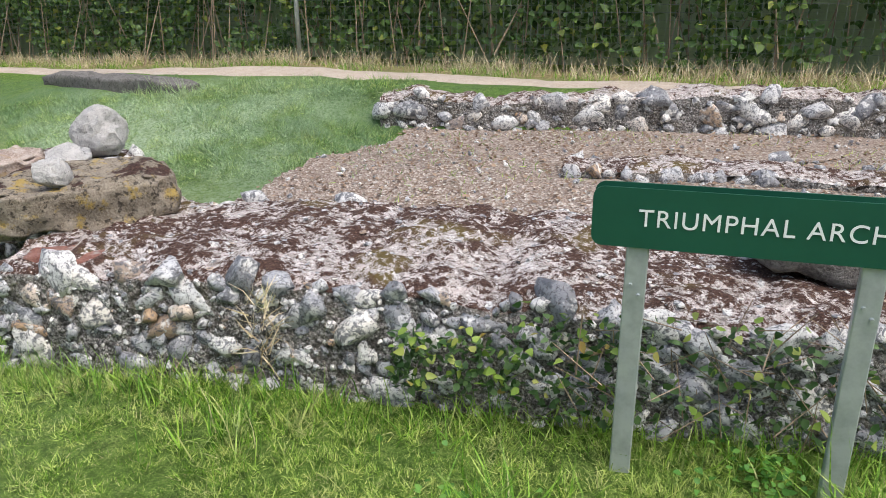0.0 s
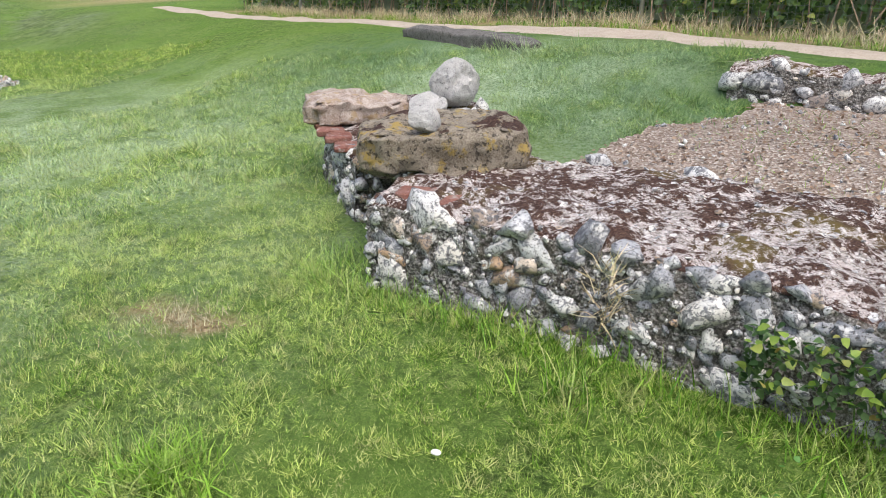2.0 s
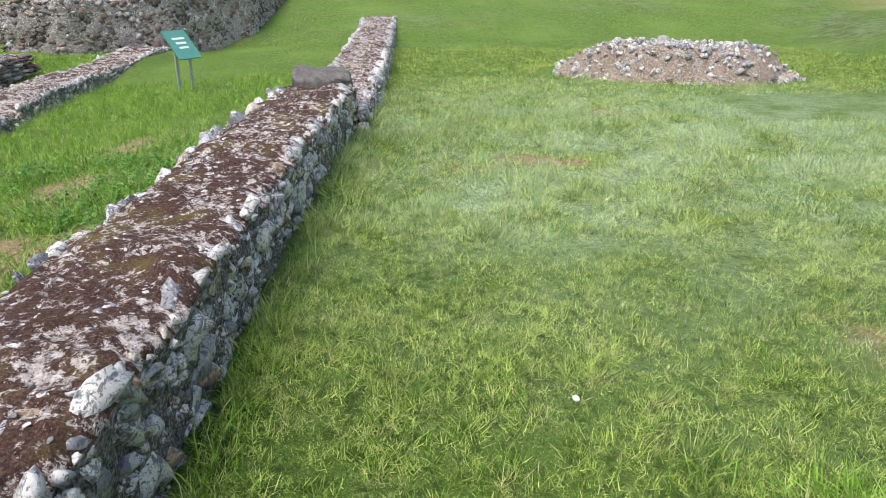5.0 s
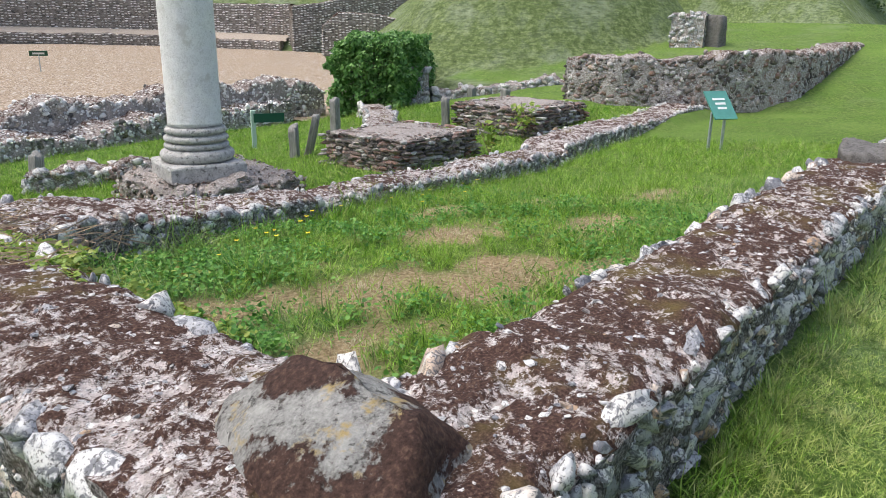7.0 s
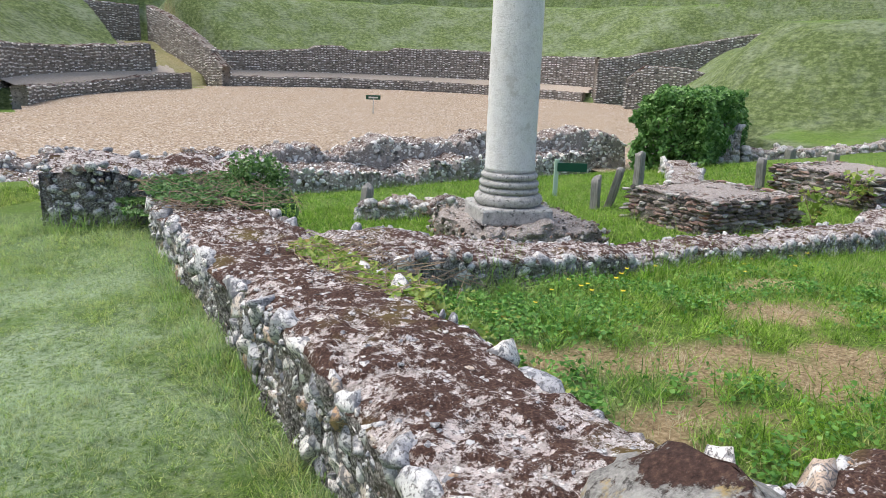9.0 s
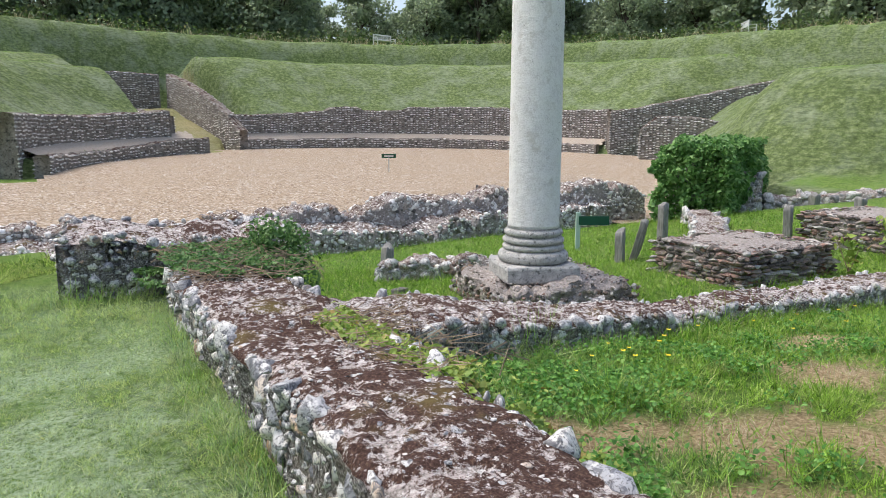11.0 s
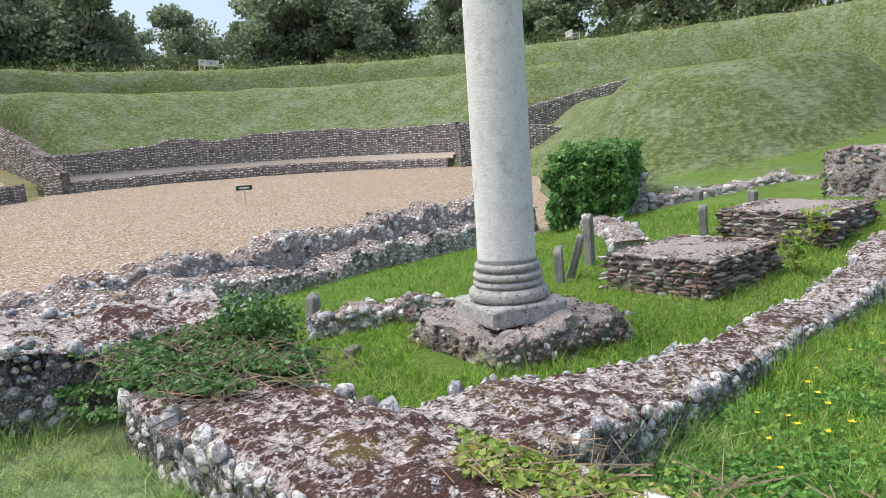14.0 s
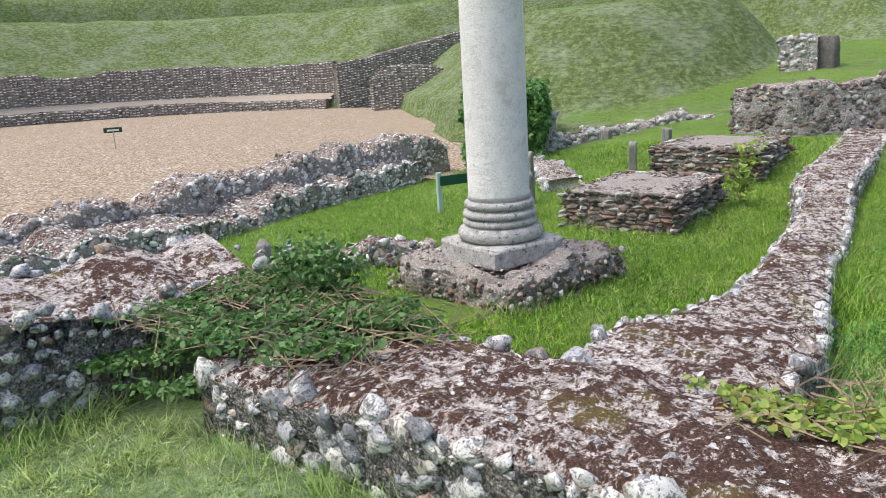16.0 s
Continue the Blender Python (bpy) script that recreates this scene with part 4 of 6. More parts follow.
wr_, gr_ = rubble_wall("wall_far_room", [(-15.75, -8.05, 0.72, 0.35), (-15.85, -7.0, 0.78, 0.35), (-17.0, -5.4, 0.85, 0.35), (-19.0, -4.2, 0.9, 0.35), (-26, -3.8, 1.0, 0.35), (-33, -1.5, 1.1, 0.35)], "ruined flint and tile wall across the lawn", drop=0.4, step=0.06, nt=10, moss=0.45, seed=39, jag=0.12, wob=0.06, material=M_FACE)
lay(wr_, face_stones(gr_, 0.085, (1, -1), 13, 0.03, out=0.3, flat=0.45), 120, material=M_COURSE)
wr_, gr_ = rubble_wall("wall_far_pillar", [(-25.0, -9.0, 1.9, 0.35), (-25.12, -7.95, 1.8, 0.35)], "stump of flint wall at the end of the mound", drop=0.4, step=0.06, nt=10, moss=0.45, seed=45, jag=0.12, wob=0.06, material=M_FACE)
lay(wr_, end_stones(gr_, -1, 60, 3, (0.06, 0.14)) + face_stones(gr_, 0.11, (1, -1), 15, 0.03, out=0.35), 60)
wr_, gr_ = rubble_wall("wall_footing", [(x, y, gz(x, y) + h, 0.25) for x, y, h in ((-16.9, -12.9, 0.42), (-17.6, -12.2, 0.3), (-18.2, -11.0, 0.1), (-18.9, -10.2, 0.28), (-19.2, -9.4, 0.06))], "low flint footing at the foot of the mound", drop=0.4, step=0.06, nt=10, moss=0.45, seed=36, jag=0.12, wob=0.06, material=M_FACE)
lay(wr_, face_stones(gr_, 0.13, (1, -1), 12, 0.03, out=0.35), 100)
wr_, gr_ = rubble_wall("wall_footing_stage", [(x, y, gz(x, y) + h, 0.3) for x, y, h in ((-11.0, -9.7, 0.12), (-12.2, -10.7, 0.2), (-13.6, -12.2, 0.25), (-15.2, -13.6, 0.3))], "low flint footing across the stage grass", drop=0.4, step=0.06, nt=10, moss=0.45, seed=54, jag=0.12, wob=0.06, material=M_FACE)
lay(wr_, face_stones(gr_, 0.12, (1, -1), 18, 0.03, out=0.35), 120)
wr_, gr_ = rubble_wall("wall_ivy_core", [(-14.6, -13.9, 0.3, 0.4), (-16.5, -12.9, 0.4, 0.4)], "flint wall stump under ivy", drop=0.4, step=0.06, nt=10, moss=0.45, seed=39, jag=0.12, wob=0.06, material=M_FACE)
lay(wr_, face_stones(gr_, 0.14, (1, -1), 13, 0.03, out=0.35), 60)
wr_, gr_ = rubble_wall("wall_stage_footing_low", [(-4.65, -10.25, -0.58, 0.15), (-5.2, -9.98, -0.5, 0.17), (-5.9, -9.58, -0.48, 0.16), (-6.4, -9.25, -0.6, 0.14)], "low flint footing in the stage grass", drop=0.4, step=0.06, nt=10, moss=0.45, seed=66, jag=0.12, wob=0.06, material=M_FACE)
lay(wr_, face_stones(gr_, 0.09, (1, -1), 22, 0.03, out=0.35), 80)


# ---- column ----
def lathe(profile, seg=48):
    bm = bmesh.new()
    rings = []
    for r, z in profile:
        rings.append([bm.verts.new((r * math.cos(2 * math.pi * k / seg), r * math.sin(2 * math.pi * k / seg), z)) for k in range(seg)])
    for a, b in zip(rings, rings[1:]):
        for k in range(seg):
            bm.faces.new((a[k], a[(k + 1) % seg], b[(k + 1) % seg], b[k]))
    bm.faces.new(rings[-1])
    bm.faces.new(rings[0][::-1])
    return bm


def rough_block(sx, sy, sz, seed, cuts=10, rough=0.02, round_=0.03, top_dome=0.0):
    """A weathered block with worn edges, standing on z = 0."""
    bm = bmesh.new()
    bmesh.ops.create_cube(bm, size=1.0)
    bmesh.ops.subdivide_edges(bm, edges=list(bm.edges), cuts=cuts, use_grid_fill=True)
    for v in bm.verts:
        p = v.co.copy()
        e = sorted((abs(p.x), abs(p.y), abs(p.z)))
        k = 1 - round_ * max(0, (e[1] - 0.38) / 0.12) - round_ * max(0, (e[0] - 0.38) / 0.12)
        v.co = Vector((p.x * sx * k, p.y * sy * k, (p.z * (1 - 0.4 * (1 - k)) + 0.5) * sz))
        q = v.co + Vector((seed * 3.7, seed, 0))
        v.co += noise.noise_vector(q * 7) * rough + noise.noise_vector(q * 2.2) * rough * 1.4 + noise.noise_vector(q * 19) * rough * 0.45
        if p.z > 0.45:
            v.co.z += top_dome * (0.25 - p.x * p.x) * (0.25 - p.y * p.y) * 16
    return bm


COL = (-5.45, -7.69)
column = thing("column", "pale limestone column on a moulded base and square plinth", "column", at=(*COL, -0.36))
column.rotation_euler = (0, 0, radians(-19))
b = lathe([(0.300, 0.60), (0.300, 0.64), (0.297, 0.66), (0.297, 1.6), (0.293, 2.6), (0.287, 3.6), (0.284, 4.2)], 64)
part("shaft", b, M_LIMESTONE, column, "smooth pale grey limestone shaft", True)
prof = []
for cz, rad, half in ((0.265, 0.365, 0.07), (0.375, 0.35, 0.032), (0.455, 0.345, 0.036), (0.545, 0.325, 0.038)):
    for k in range(9):
        a = -math.pi / 2 + math.pi * k / 8
        prof.append((rad - 0.02 + half * math.cos(a), cz + half * math.sin(a)))
    prof.append((rad - 0.035, cz + half + 0.006))
prof.append((0.31, 0.605))
part("moulded_base", lathe(prof, 64), M_OLDSTONE, column, "grey moulded base with two rings", True)
part("plinth", rough_block(0.88, 0.88, 0.195, 2, 14, 0.010, 0.035), M_OLDSTONE, column, "square grey stone plinth", False)
pad = tagged(part("rubble_pad", rough_block(1.62, 1.78, 0.50, 5, 26, 0.07, 0.11, 0.04), M_AGED, None, "", True), "rough flint and mortar pad under the column", "rubble pad")
pad.location, pad.rotation_euler = (-5.6, -7.75, -0.86), (0, 0, radians(-12))
rnd = random.Random(9)
rows = []
for k in range(620):
    a = rnd.choice((0, 1, 2, 3))
    t, h = rnd.uniform(-1, 1), rnd.uniform(0.1, 0.5)
    lx, ly = ((t * 0.8, 0.91), (t * 0.8, -0.91), (0.83, t * 0.88), (-0.83, t * 0.88))[a]
    s = rnd.uniform(0.03, 0.085)
    rows.append((rnd.randrange(14), lx, ly, h, rnd.uniform(-1, 1), rnd.uniform(-1, 1), rnd.uniform(0, 6), s * 1.3, s, s))
for k in range(420):
    s = rnd.uniform(0.015, 0.05)
    rows.append((rnd.randrange(14), rnd.uniform(-0.78, 0.78), rnd.uniform(-0.85, 0.85), 0.53, rnd.uniform(-0.5, 0.5), 0, rnd.uniform(0, 6), s * 1.3, s, s * 0.7))
joined("flint_rubble", STONES_LOW, rows, M_COURSE, False, pad)["kind"] = "stuff"


# ---- tile and flint blocks ----
def tile_block(at, size, turn, seed, label):
    ob = part("masonry_block", rough_block(size[0], size[1], size[2], seed, 20, 0.03, 0.05, 0.03), M_AGED, None, "", True)
    tagged(ob, label, "masonry block")
    ob.location, ob.rotation_euler = at, (0, 0, radians(turn))
    rnd = random.Random(seed)
    tiles = bmesh.new()
    box(tiles, (0.26, 0.2, 0.035), None, 0.006)
    me = bpy.data.meshes.new("tile")
    tiles.to_mesh(me)
    tiles.free()
    me.materials.append(M_BRICK)
    for cx, cy in ((1, 1), (1, -1), (-1, 1), (-1, -1)):
        z = 0.04
        while z < size[2] - 0.03:
            for run in (0, 1):
                if rnd.random() < 0.55:
                    continue
                t = new("tile", me)
                t.matrix_basis = pose(cx * (size[0] / 2 - 0.12 - 0.1 * run * 0) + rnd.uniform(-0.01, 0.01), cy * (size[1] / 2 - 0.08 - 0.25 * run) + rnd.uniform(-0.01, 0.01), z, 0, 0, 90 * run + rnd.uniform(-5, 5))
                t.parent = ob
            z += 0.055
    rows, top = [], []
    for side in range(4):
        along, across = (size[0], size[1]) if side < 2 else (size[1], size[0])
        z = 0.02
        while z < size[2] + 0.01:
            a = -along / 2
            while a < along / 2:
                w_ = rnd.uniform(0.06, 0.24)
                if rnd.random() > 0.08:
                    o = (across / 2 + 0.015 + rnd.uniform(-0.02, 0.012)) * (1 if side % 2 else -1)
                    lx, ly = (a + w_ / 2, o) if side < 2 else (o, a + w_ / 2)
                    rows.append((rnd.randrange(14), lx, ly, z + rnd.uniform(-0.008, 0.008), 0, rnd.uniform(-0.06, 0.06), (0 if side < 2 else math.pi / 2), w_ * 1.45, 0.15, rnd.uniform(0.07, 0.095)))
                a += w_ + 0.008
            z += rnd.uniform(0.048, 0.066)
    for k in range(900):
        s = 0.015 + 0.05 * rnd.random() ** 2
        top.append((rnd.randrange(14), rnd.uniform(-0.5, 0.5) * size[0], rnd.uniform(-0.5, 0.5) * size[1], size[2] + 0.012, rnd.uniform(-0.5, 0.5), 0, rnd.uniform(0, 6), s * 1.5, s, s * 0.5))
    joined("coursed_stonework", STONES_LOW, rows, M_COURSE, False, ob)["kind"] = "stuff"
    joined("flint_rubble", STONES_LOW, top, M_COURSE, False, ob)["kind"] = "stuff"
    return ob


tile_block((-9.05, -7.55, -0.84), (1.75, 1.5, 0.64), -2, 3, "square block of flint and red tile masonry on the grass")
tile_block((-12.5, -7.45, -0.62), (1.75, 1.7, 0.60), -3, 7, "weathered block of flint with red tile courses")


# ---- slabs and boulders ----
def slab(name, size, at, rot, seed, material, label, category, rough=0.03, cuts=14, round_=0.08, moss=0.0):
    ob = part(name, rough_block(*size, seed, cuts, rough, round_), material, None, "", True)
    ob.matrix_basis = pose(*at, *rot)
    if moss:
        me = ob.data
        v = np.empty(len(me.vertices) * 3)
        n_ = np.empty(len(me.vertices) * 3)
        me.vertices.foreach_get("co", v), me.vertices.foreach_get("normal", n_)
        v, n_ = v.reshape(-1, 3), n_.reshape(-1, 3)
        a = me.attributes.new("moss", "FLOAT", "POINT")
        a.data.foreach_set("value", (np.where(n_[:, 2] > 0.75, fbm(v + seed, 9, seed) + moss - 0.5, 0)).astype(np.float32))
    return tagged(ob, label, category)


def boulder(size, at, rot, seed, material, label, moss=0.0):
    v, f = lump(seed, 4, 0.6)
    v = 0.5 * v + 0.22 * v / np.linalg.norm(v, axis=1, keepdims=True)
    v = v * (1 + 0.22 * (fbm(v + seed, 9, seed, 3) - 0.5))[:, None]
    grown = np.where(v[:, 2] > 0.12, fbm(v + seed, 5, seed + 4) + moss - 0.5 + 0.5 * (v[:, 0] - 0.05), 0) if moss else np.zeros(len(v))
    ob = new("boulder", mesh_of("boulder", v, f, material, bool(moss), {"moss": grown}))
    ob.matrix_basis = pose(*at, *rot) @ Matrix.Diagonal((*size, 1))
    return tagged(ob, label, "boulder")


slab("stone_slab", (0.82, 0.52, 0.22), (-2.29, 2.86, 0.40), (2, 0, 33), 4, M_SLAB, "thick yellow-lichened stone slab lying on the flint wall", "stone slab", 0.032, 30, 0.15, 0.36)
slab("stone_slab", (0.72, 0.46, 0.15), (-3.5, 3.72, 0.37), (0, 2, 40), 9, M_PINK, "flat pinkish-brown stone slab capping the flint pier", "stone slab", 0.04, 24, 0.2)
boulder((0.20, 0.16, 0.15), (-2.27, 2.68, 0.665), (12, 18, 20), 3, M_BOULDER, "small pale pointed flint resting on the stone slab")
boulder((0.44, 0.40, 0.40), (-3.08, 4.35, 0.57), (0, 0, 40), 6, M_BOULDER, "rounded grey-white boulder on the wall's end")
boulder((0.34, 0.28, 0.24), (-3.0, 3.86, 0.46), (0, 0, 70), 8, M_BOULDER, "rough black and white flint boulder on the pier")
boulder((0.22, 0.2, 0.15), (-2.75, 3.9, 0.42), (0, 20, 10), 9, M_BOULDER, "small grey flint lump beside the boulder")
slab("stone_slab", (0.7, 0.42, 0.2), (1.0, 2.45, 0.40), (0, 3, -14), 12, M_GREYSLAB, "grey stone slab half sunk in the wall's mossy top", "stone slab", 0.035)
slab("kerb_slab", (2.35, 0.34, 0.22), (-4.58, 7.2, gz(-4.58, 7.2) - 0.11), (3, 0, -25), 13, M_GREYSLAB, "long dark stone slab lying in the grass slope", "stone slab", 0.02)
boulder((0.80, 0.62, 0.50), (-1.37, -1.50, 0.43), (-4, 8, 62), 21, M_CORNER, "rounded lichened corner stone with brown moss on the wall", 0.52)
slab("stone_slab", (0.75, 0.5, 0.16), (-7.2, -1.1, 0.33), (0, 2, 8), 18, M_GREYSLAB, "grey stone slab at the end of the mossy wall", "stone slab", 0.03)
slab("stone_slab", (0.6, 0.45, 1.6), (-25.2, -7.7, 0.2), (0, 0, 80), 20, M_GREYSLAB, "grey squared stone against the wall stump", "stone slab", 0.03)

for x, y, z, r_ in ((-2.12, 2.36, 0.385, 14), (-1.95, 2.35, 0.38, 6), (-3.57, 3.49, 0.335, 42), (-3.42, 3.35, 0.335, 40), (-3.26, 3.22, 0.335, 38), (-3.07, 3.08, 0.335, 38)):
    slab("roman_tile", (0.17, 0.15, 0.035), (x, y, z), (0, 0, r_), int(x * -100), M_BRICK, "broken flat red tile bedded in the wall's corner", "tile", 0.01, 6, 0.06)

# ---- rubble heap ----
heap_n = 60
a, b_ = np.meshgrid(np.linspace(-1, 1, heap_n), np.linspace(-1, 1, 30))
HA, HB = np.array((-12.6, 1.95)), np.array((-10.9, 5.75))
hc, hd = (HA + HB) / 2, (HB - HA) / 2
hn = np.array((-hd[1], hd[0])) / np.linalg.norm(hd) * 1.15
hx, hy = hc[0] + hd[0] * a + hn[0] * b_, hc[1] + hd[1] * a + hn[1] * b_
hr = np.sqrt(a**2 + b_**2)
hz = ground_z(hx, hy) - 0.1 + 0.56 * (1 - sm(0.5, 1.0, hr + (fbm(xyz(hx, hy), 2, 2) - 0.5) * 0.3)) + (fbm(xyz(hx, hy), 6, 3) - 0.5) * 0.16
k = np.arange(a.size).reshape(a.shape)
f = np.stack([k[:-1, :-1], k[:-1, 1:], k[1:, 1:], k[1:, :-1]], -1).reshape(-1, 4)
heap = tagged(new("rubble_mound", mesh_of("rubble_mound", np.stack([hx, hy, hz], -1).reshape(-1, 3), f, M_BED, True)), "low heap of flint rubble and gravel on the lawn", "rubble heap")
rows = []
for _ in range(1500):
    i, j = rnd.randrange(2, 28), rnd.randrange(2, heap_n - 2)
    if hr[i, j] < 0.9:
        s = 0.03 + 0.12 * rnd.random() ** 2
        rows.append((rnd.randrange(14), hx[i, j] + rnd.uniform(-0.05, 0.05), hy[i, j] + rnd.uniform(-0.03, 0.03), hz[i, j] + s * 0.1, rnd.uniform(-1, 1), rnd.uniform(-1, 1), rnd.uniform(0, 6), s * 1.3, s, s * 0.8))
joined("heap_rubble", STONES_LOW, rows, M_FLINT, False, heap)["kind"] = "stuff"
boulder((0.3, 0.25, 0.3), (-12.0, 3.75, 0.24), (0, 0, 10), 11, M_BOULDER, "grey boulder on top of the rubble heap")


# ---- signs ----
def text_part(body, size, m, material, parent, depth=0.001):
    cu = bpy.data.curves.new("lettering", "FONT")
    cu.body, cu.size, cu.align_x, cu.align_y, cu.extrude = body, size, "CENTER", "CENTER", depth
    cu.space_character = 1.1
    tmp = bpy.data.objects.new("lettering_curve", cu)
    me = bpy.data.meshes.new_from_object(tmp)
    bpy.data.objects.remove(tmp)
    me.materials.append(material)
    ob = new("lettering", me)
    ob.matrix_basis = m
    ob.parent = parent
    return ob


def rounded_board(w, h, t, r=0.03):
    bm = bmesh.new()
    pts = []
    for cx, cz, a0 in ((w / 2 - r, h / 2 - r, 0), (-w / 2 + r, h / 2 - r, 90), (-w / 2 + r, -h / 2 + r, 180), (w / 2 - r, -h / 2 + r, 270)):
        for k in range(6):
            a = radians(a0 + 18 * k)
            pts.append((cx + r * math.cos(a), 0, cz + r * math.sin(a)))
    face = bm.faces.new([bm.verts.new(p) for p in pts])
    got = bmesh.ops.extrude_face_region(bm, geom=[face])
    bmesh.ops.translate(bm, vec=(0, t, 0), verts=[v for v in got["geom"] if isinstance(v, bmesh.types.BMVert)])
    bmesh.ops.recalc_face_normals(bm, faces=list(bm.faces))
    return bm


SIGN = thing("name_sign", "dark green double-sided sign board on two steel posts", "sign", at=(0.42, 1.70, 0.0))
SIGN.rotation_euler = (0, 0, radians(-11))
for px in (-0.31, 0.283):
    bm = bmesh.new()
    box(bm, (0.062, 0.03, 1.0), pose(px, 0, 0.36), 0.004)
    p_ = part("post", bm, M_STEEL, SIGN, "galvanised steel post")
    for bz in (0.60, 0.57):
        bm = bmesh.new()
        bmesh.ops.create_cone(bm, cap_ends=True, segments=10, radius1=0.006, radius2=0.005, depth=0.006, matrix=pose(px - 0.012 + (0.6 - bz) * 0.8, -0.018, bz, 90))
        part("bolt", bm, M_STEEL, p_)
for k, oy in enumerate((-0.022, 0.022)):
    bd = part("board", rounded_board(1.0, 0.17, 0.006), M_GREEN, SIGN)
    bd.matrix_basis = pose(0.06, oy - 0.003 + (0.0 if k == 0 else 0.003), 0.80 + 0.004 * k)
text_part("TRIUMPHAL ARCH", 0.069, pose(-0.005, -0.0262, 0.80, 90), M_WHITE, SIGN)

INFO = thing("information_lectern", "tilted green information panel on two steel legs", "information sign", at=(-11.5, -3.53, gz(-11.5, -3.53)))
INFO.rotation_euler = (0, 0, radians(146))
for px in (-0.12, 0.12):
    bm = bmesh.new()
    box(bm, (0.04, 0.03, 0.62), pose(px, 0, 0.26), 0.003)
    part("leg", bm, M_STEEL, INFO)
bm = rounded_board(0.40, 0.5, 0.02, 0.01)
pn = part("panel", bm, M_PANEL, INFO)
pn.matrix_basis = pose(0, -0.02, 0.68, -42)
for z_, w_ in ((0.1, 0.22), (0.02, 0.18), (-0.06, 0.16)):
    bm = bmesh.new()
    box(bm, (w_, 0.004, 0.035), pose(0.0, -0.002, z_))
    part("text_bar", bm, M_WHITE, pn)

OS = thing("floor_sign", "small dark green sign on a thin steel stake in the gravel", "sign", at=(-14.0, -29.1, float(gravel_z(-14, -29.1))))
OS.rotation_euler = (0, 0, radians(155))
bm = bmesh.new()
box(bm, (0.035, 0.035, 0.75), pose(0, 0, 0.3))
part("stake", bm, M_STEEL, OS)
bm = rounded_board(0.62, 0.2, 0.02, 0.01)
bd = part("board", bm, M_GREEN, OS)
bd.matrix_basis = pose(0, -0.02, 0.68, 25)
bm = bmesh.new()
box(bm, (0.4, 0.004, 0.07), pose(0, -0.003, 0.0))
part("text_bar", bm, M_WHITE, bd)

GS = thing("stage_sign", "small green board on a pale square post in the grass", "sign", at=(-9.0, -11.0, gz(-9.0, -11.0)))
GS.rotation_euler = (0, 0, radians(150))
bm = bmesh.new()
box(bm, (0.08, 0.08, 0.72), pose(0, 0, 0.33), 0.006)
part("post", bm, M_PALESIGN, GS)
bm = rounded_board(0.55, 0.16, 0.02, 0.01)
part("board", bm, M_GREEN, GS).matrix_basis = pose(0.28, -0.05, 0.55)


# ---- timber posts ----
def timber(at, height, width, lean, turn, seed, label):
    bm = rough_block(width, width * 0.8, height + 0.2, seed, 9, 0.008, 0.05)
    for v in bm.verts:
        if v.co.z > height + 0.1:
            v.co.z += 0.08 * noise.noise(v.co * 9 + Vector((seed, 0, 0)))
    ob = part("timber_post", bm, M_OAK, None, "", True)
    ob.matrix_basis = pose(at[0], at[1], gz(*at) - 0.2, lean[0], lean[1], turn)
    return tagged(ob, label, "timber post", "stage posts")


timber((-4.97, -10.76), 0.46, 0.16, (-4, -6), 20, 1, "short grey weathered oak post in the grass")
timber((-9.9, -9.8), 0.86, 0.16, (0, 2), 10, 2, "tall grey weathered oak post")
timber((-8.45, -9.35), 0.52, 0.17, (0, 0), 30, 3, "grey split oak post beside the column")
timber((-8.9, -9.55), 0.72, 0.15, (-16, 14), 30, 4, "leaning grey oak post")
timber((-12.0, -8.86), 0.56, 0.17, (0, 6), 20, 5, "grey oak post with a split top")
timber((-14.7, -9.15), 0.3, 0.2, (0, 0), 0, 6, "short oak post stump in the grass")
timber((-16.4, -11.2), 0.25, 0.22, (0, 0), 0, 7, "low oak post stump by the footing")
slab("fallen_block", (0.3, 0.13, 0.09), (-4.35, -9.0, gz(-4.35, -9.0) - 0.01), (0, -8, 40), 31, M_GREYSLAB, "small squared stone lying in the stage grass", "stone block", 0.006)


# ---- benches ----
def bench(at, turn):
    ob = thing("garden_bench", "white painted slatted garden bench on the bank", "bench", "benches on the bank", at=at)
    ob.rotation_euler = (0, 0, radians(turn))

    def piece(name, size, m):
        bm = bmesh.new()
        box(bm, size, m, 0.006)
        part(name, bm, M_BENCH, ob)

    for x in (-1.0, 1.0):
        piece("leg", (0.07, 0.07, 0.62), pose(x, -0.28, 0.31))
        piece("leg", (0.07, 0.07, 0.98), pose(x, 0.28, 0.49))
        piece("armrest", (0.07, 0.6, 0.05), pose(x, -0.02, 0.64))
    for k in range(5):
        piece("seat_slat", (2.0, 0.09, 0.03), pose(0, -0.22 + 0.11 * k, 0.43))
    piece("top_rail", (2.0, 0.05, 0.09), pose(0, 0.28, 0.93))
    piece("lower_rail", (2.0, 0.05, 0.07), pose(0, 0.28, 0.55))
    for k in range(17):
        piece("back_slat", (0.055, 0.025, 0.34), pose(-0.92 + 0.115 * k, 0.28, 0.73))
    return ob


bench((-28.2, -58.9, gz(-28.2, -58.9)), 196)
bench((-48.7, -38.1, gz(-48.7, -38.1)), 232)


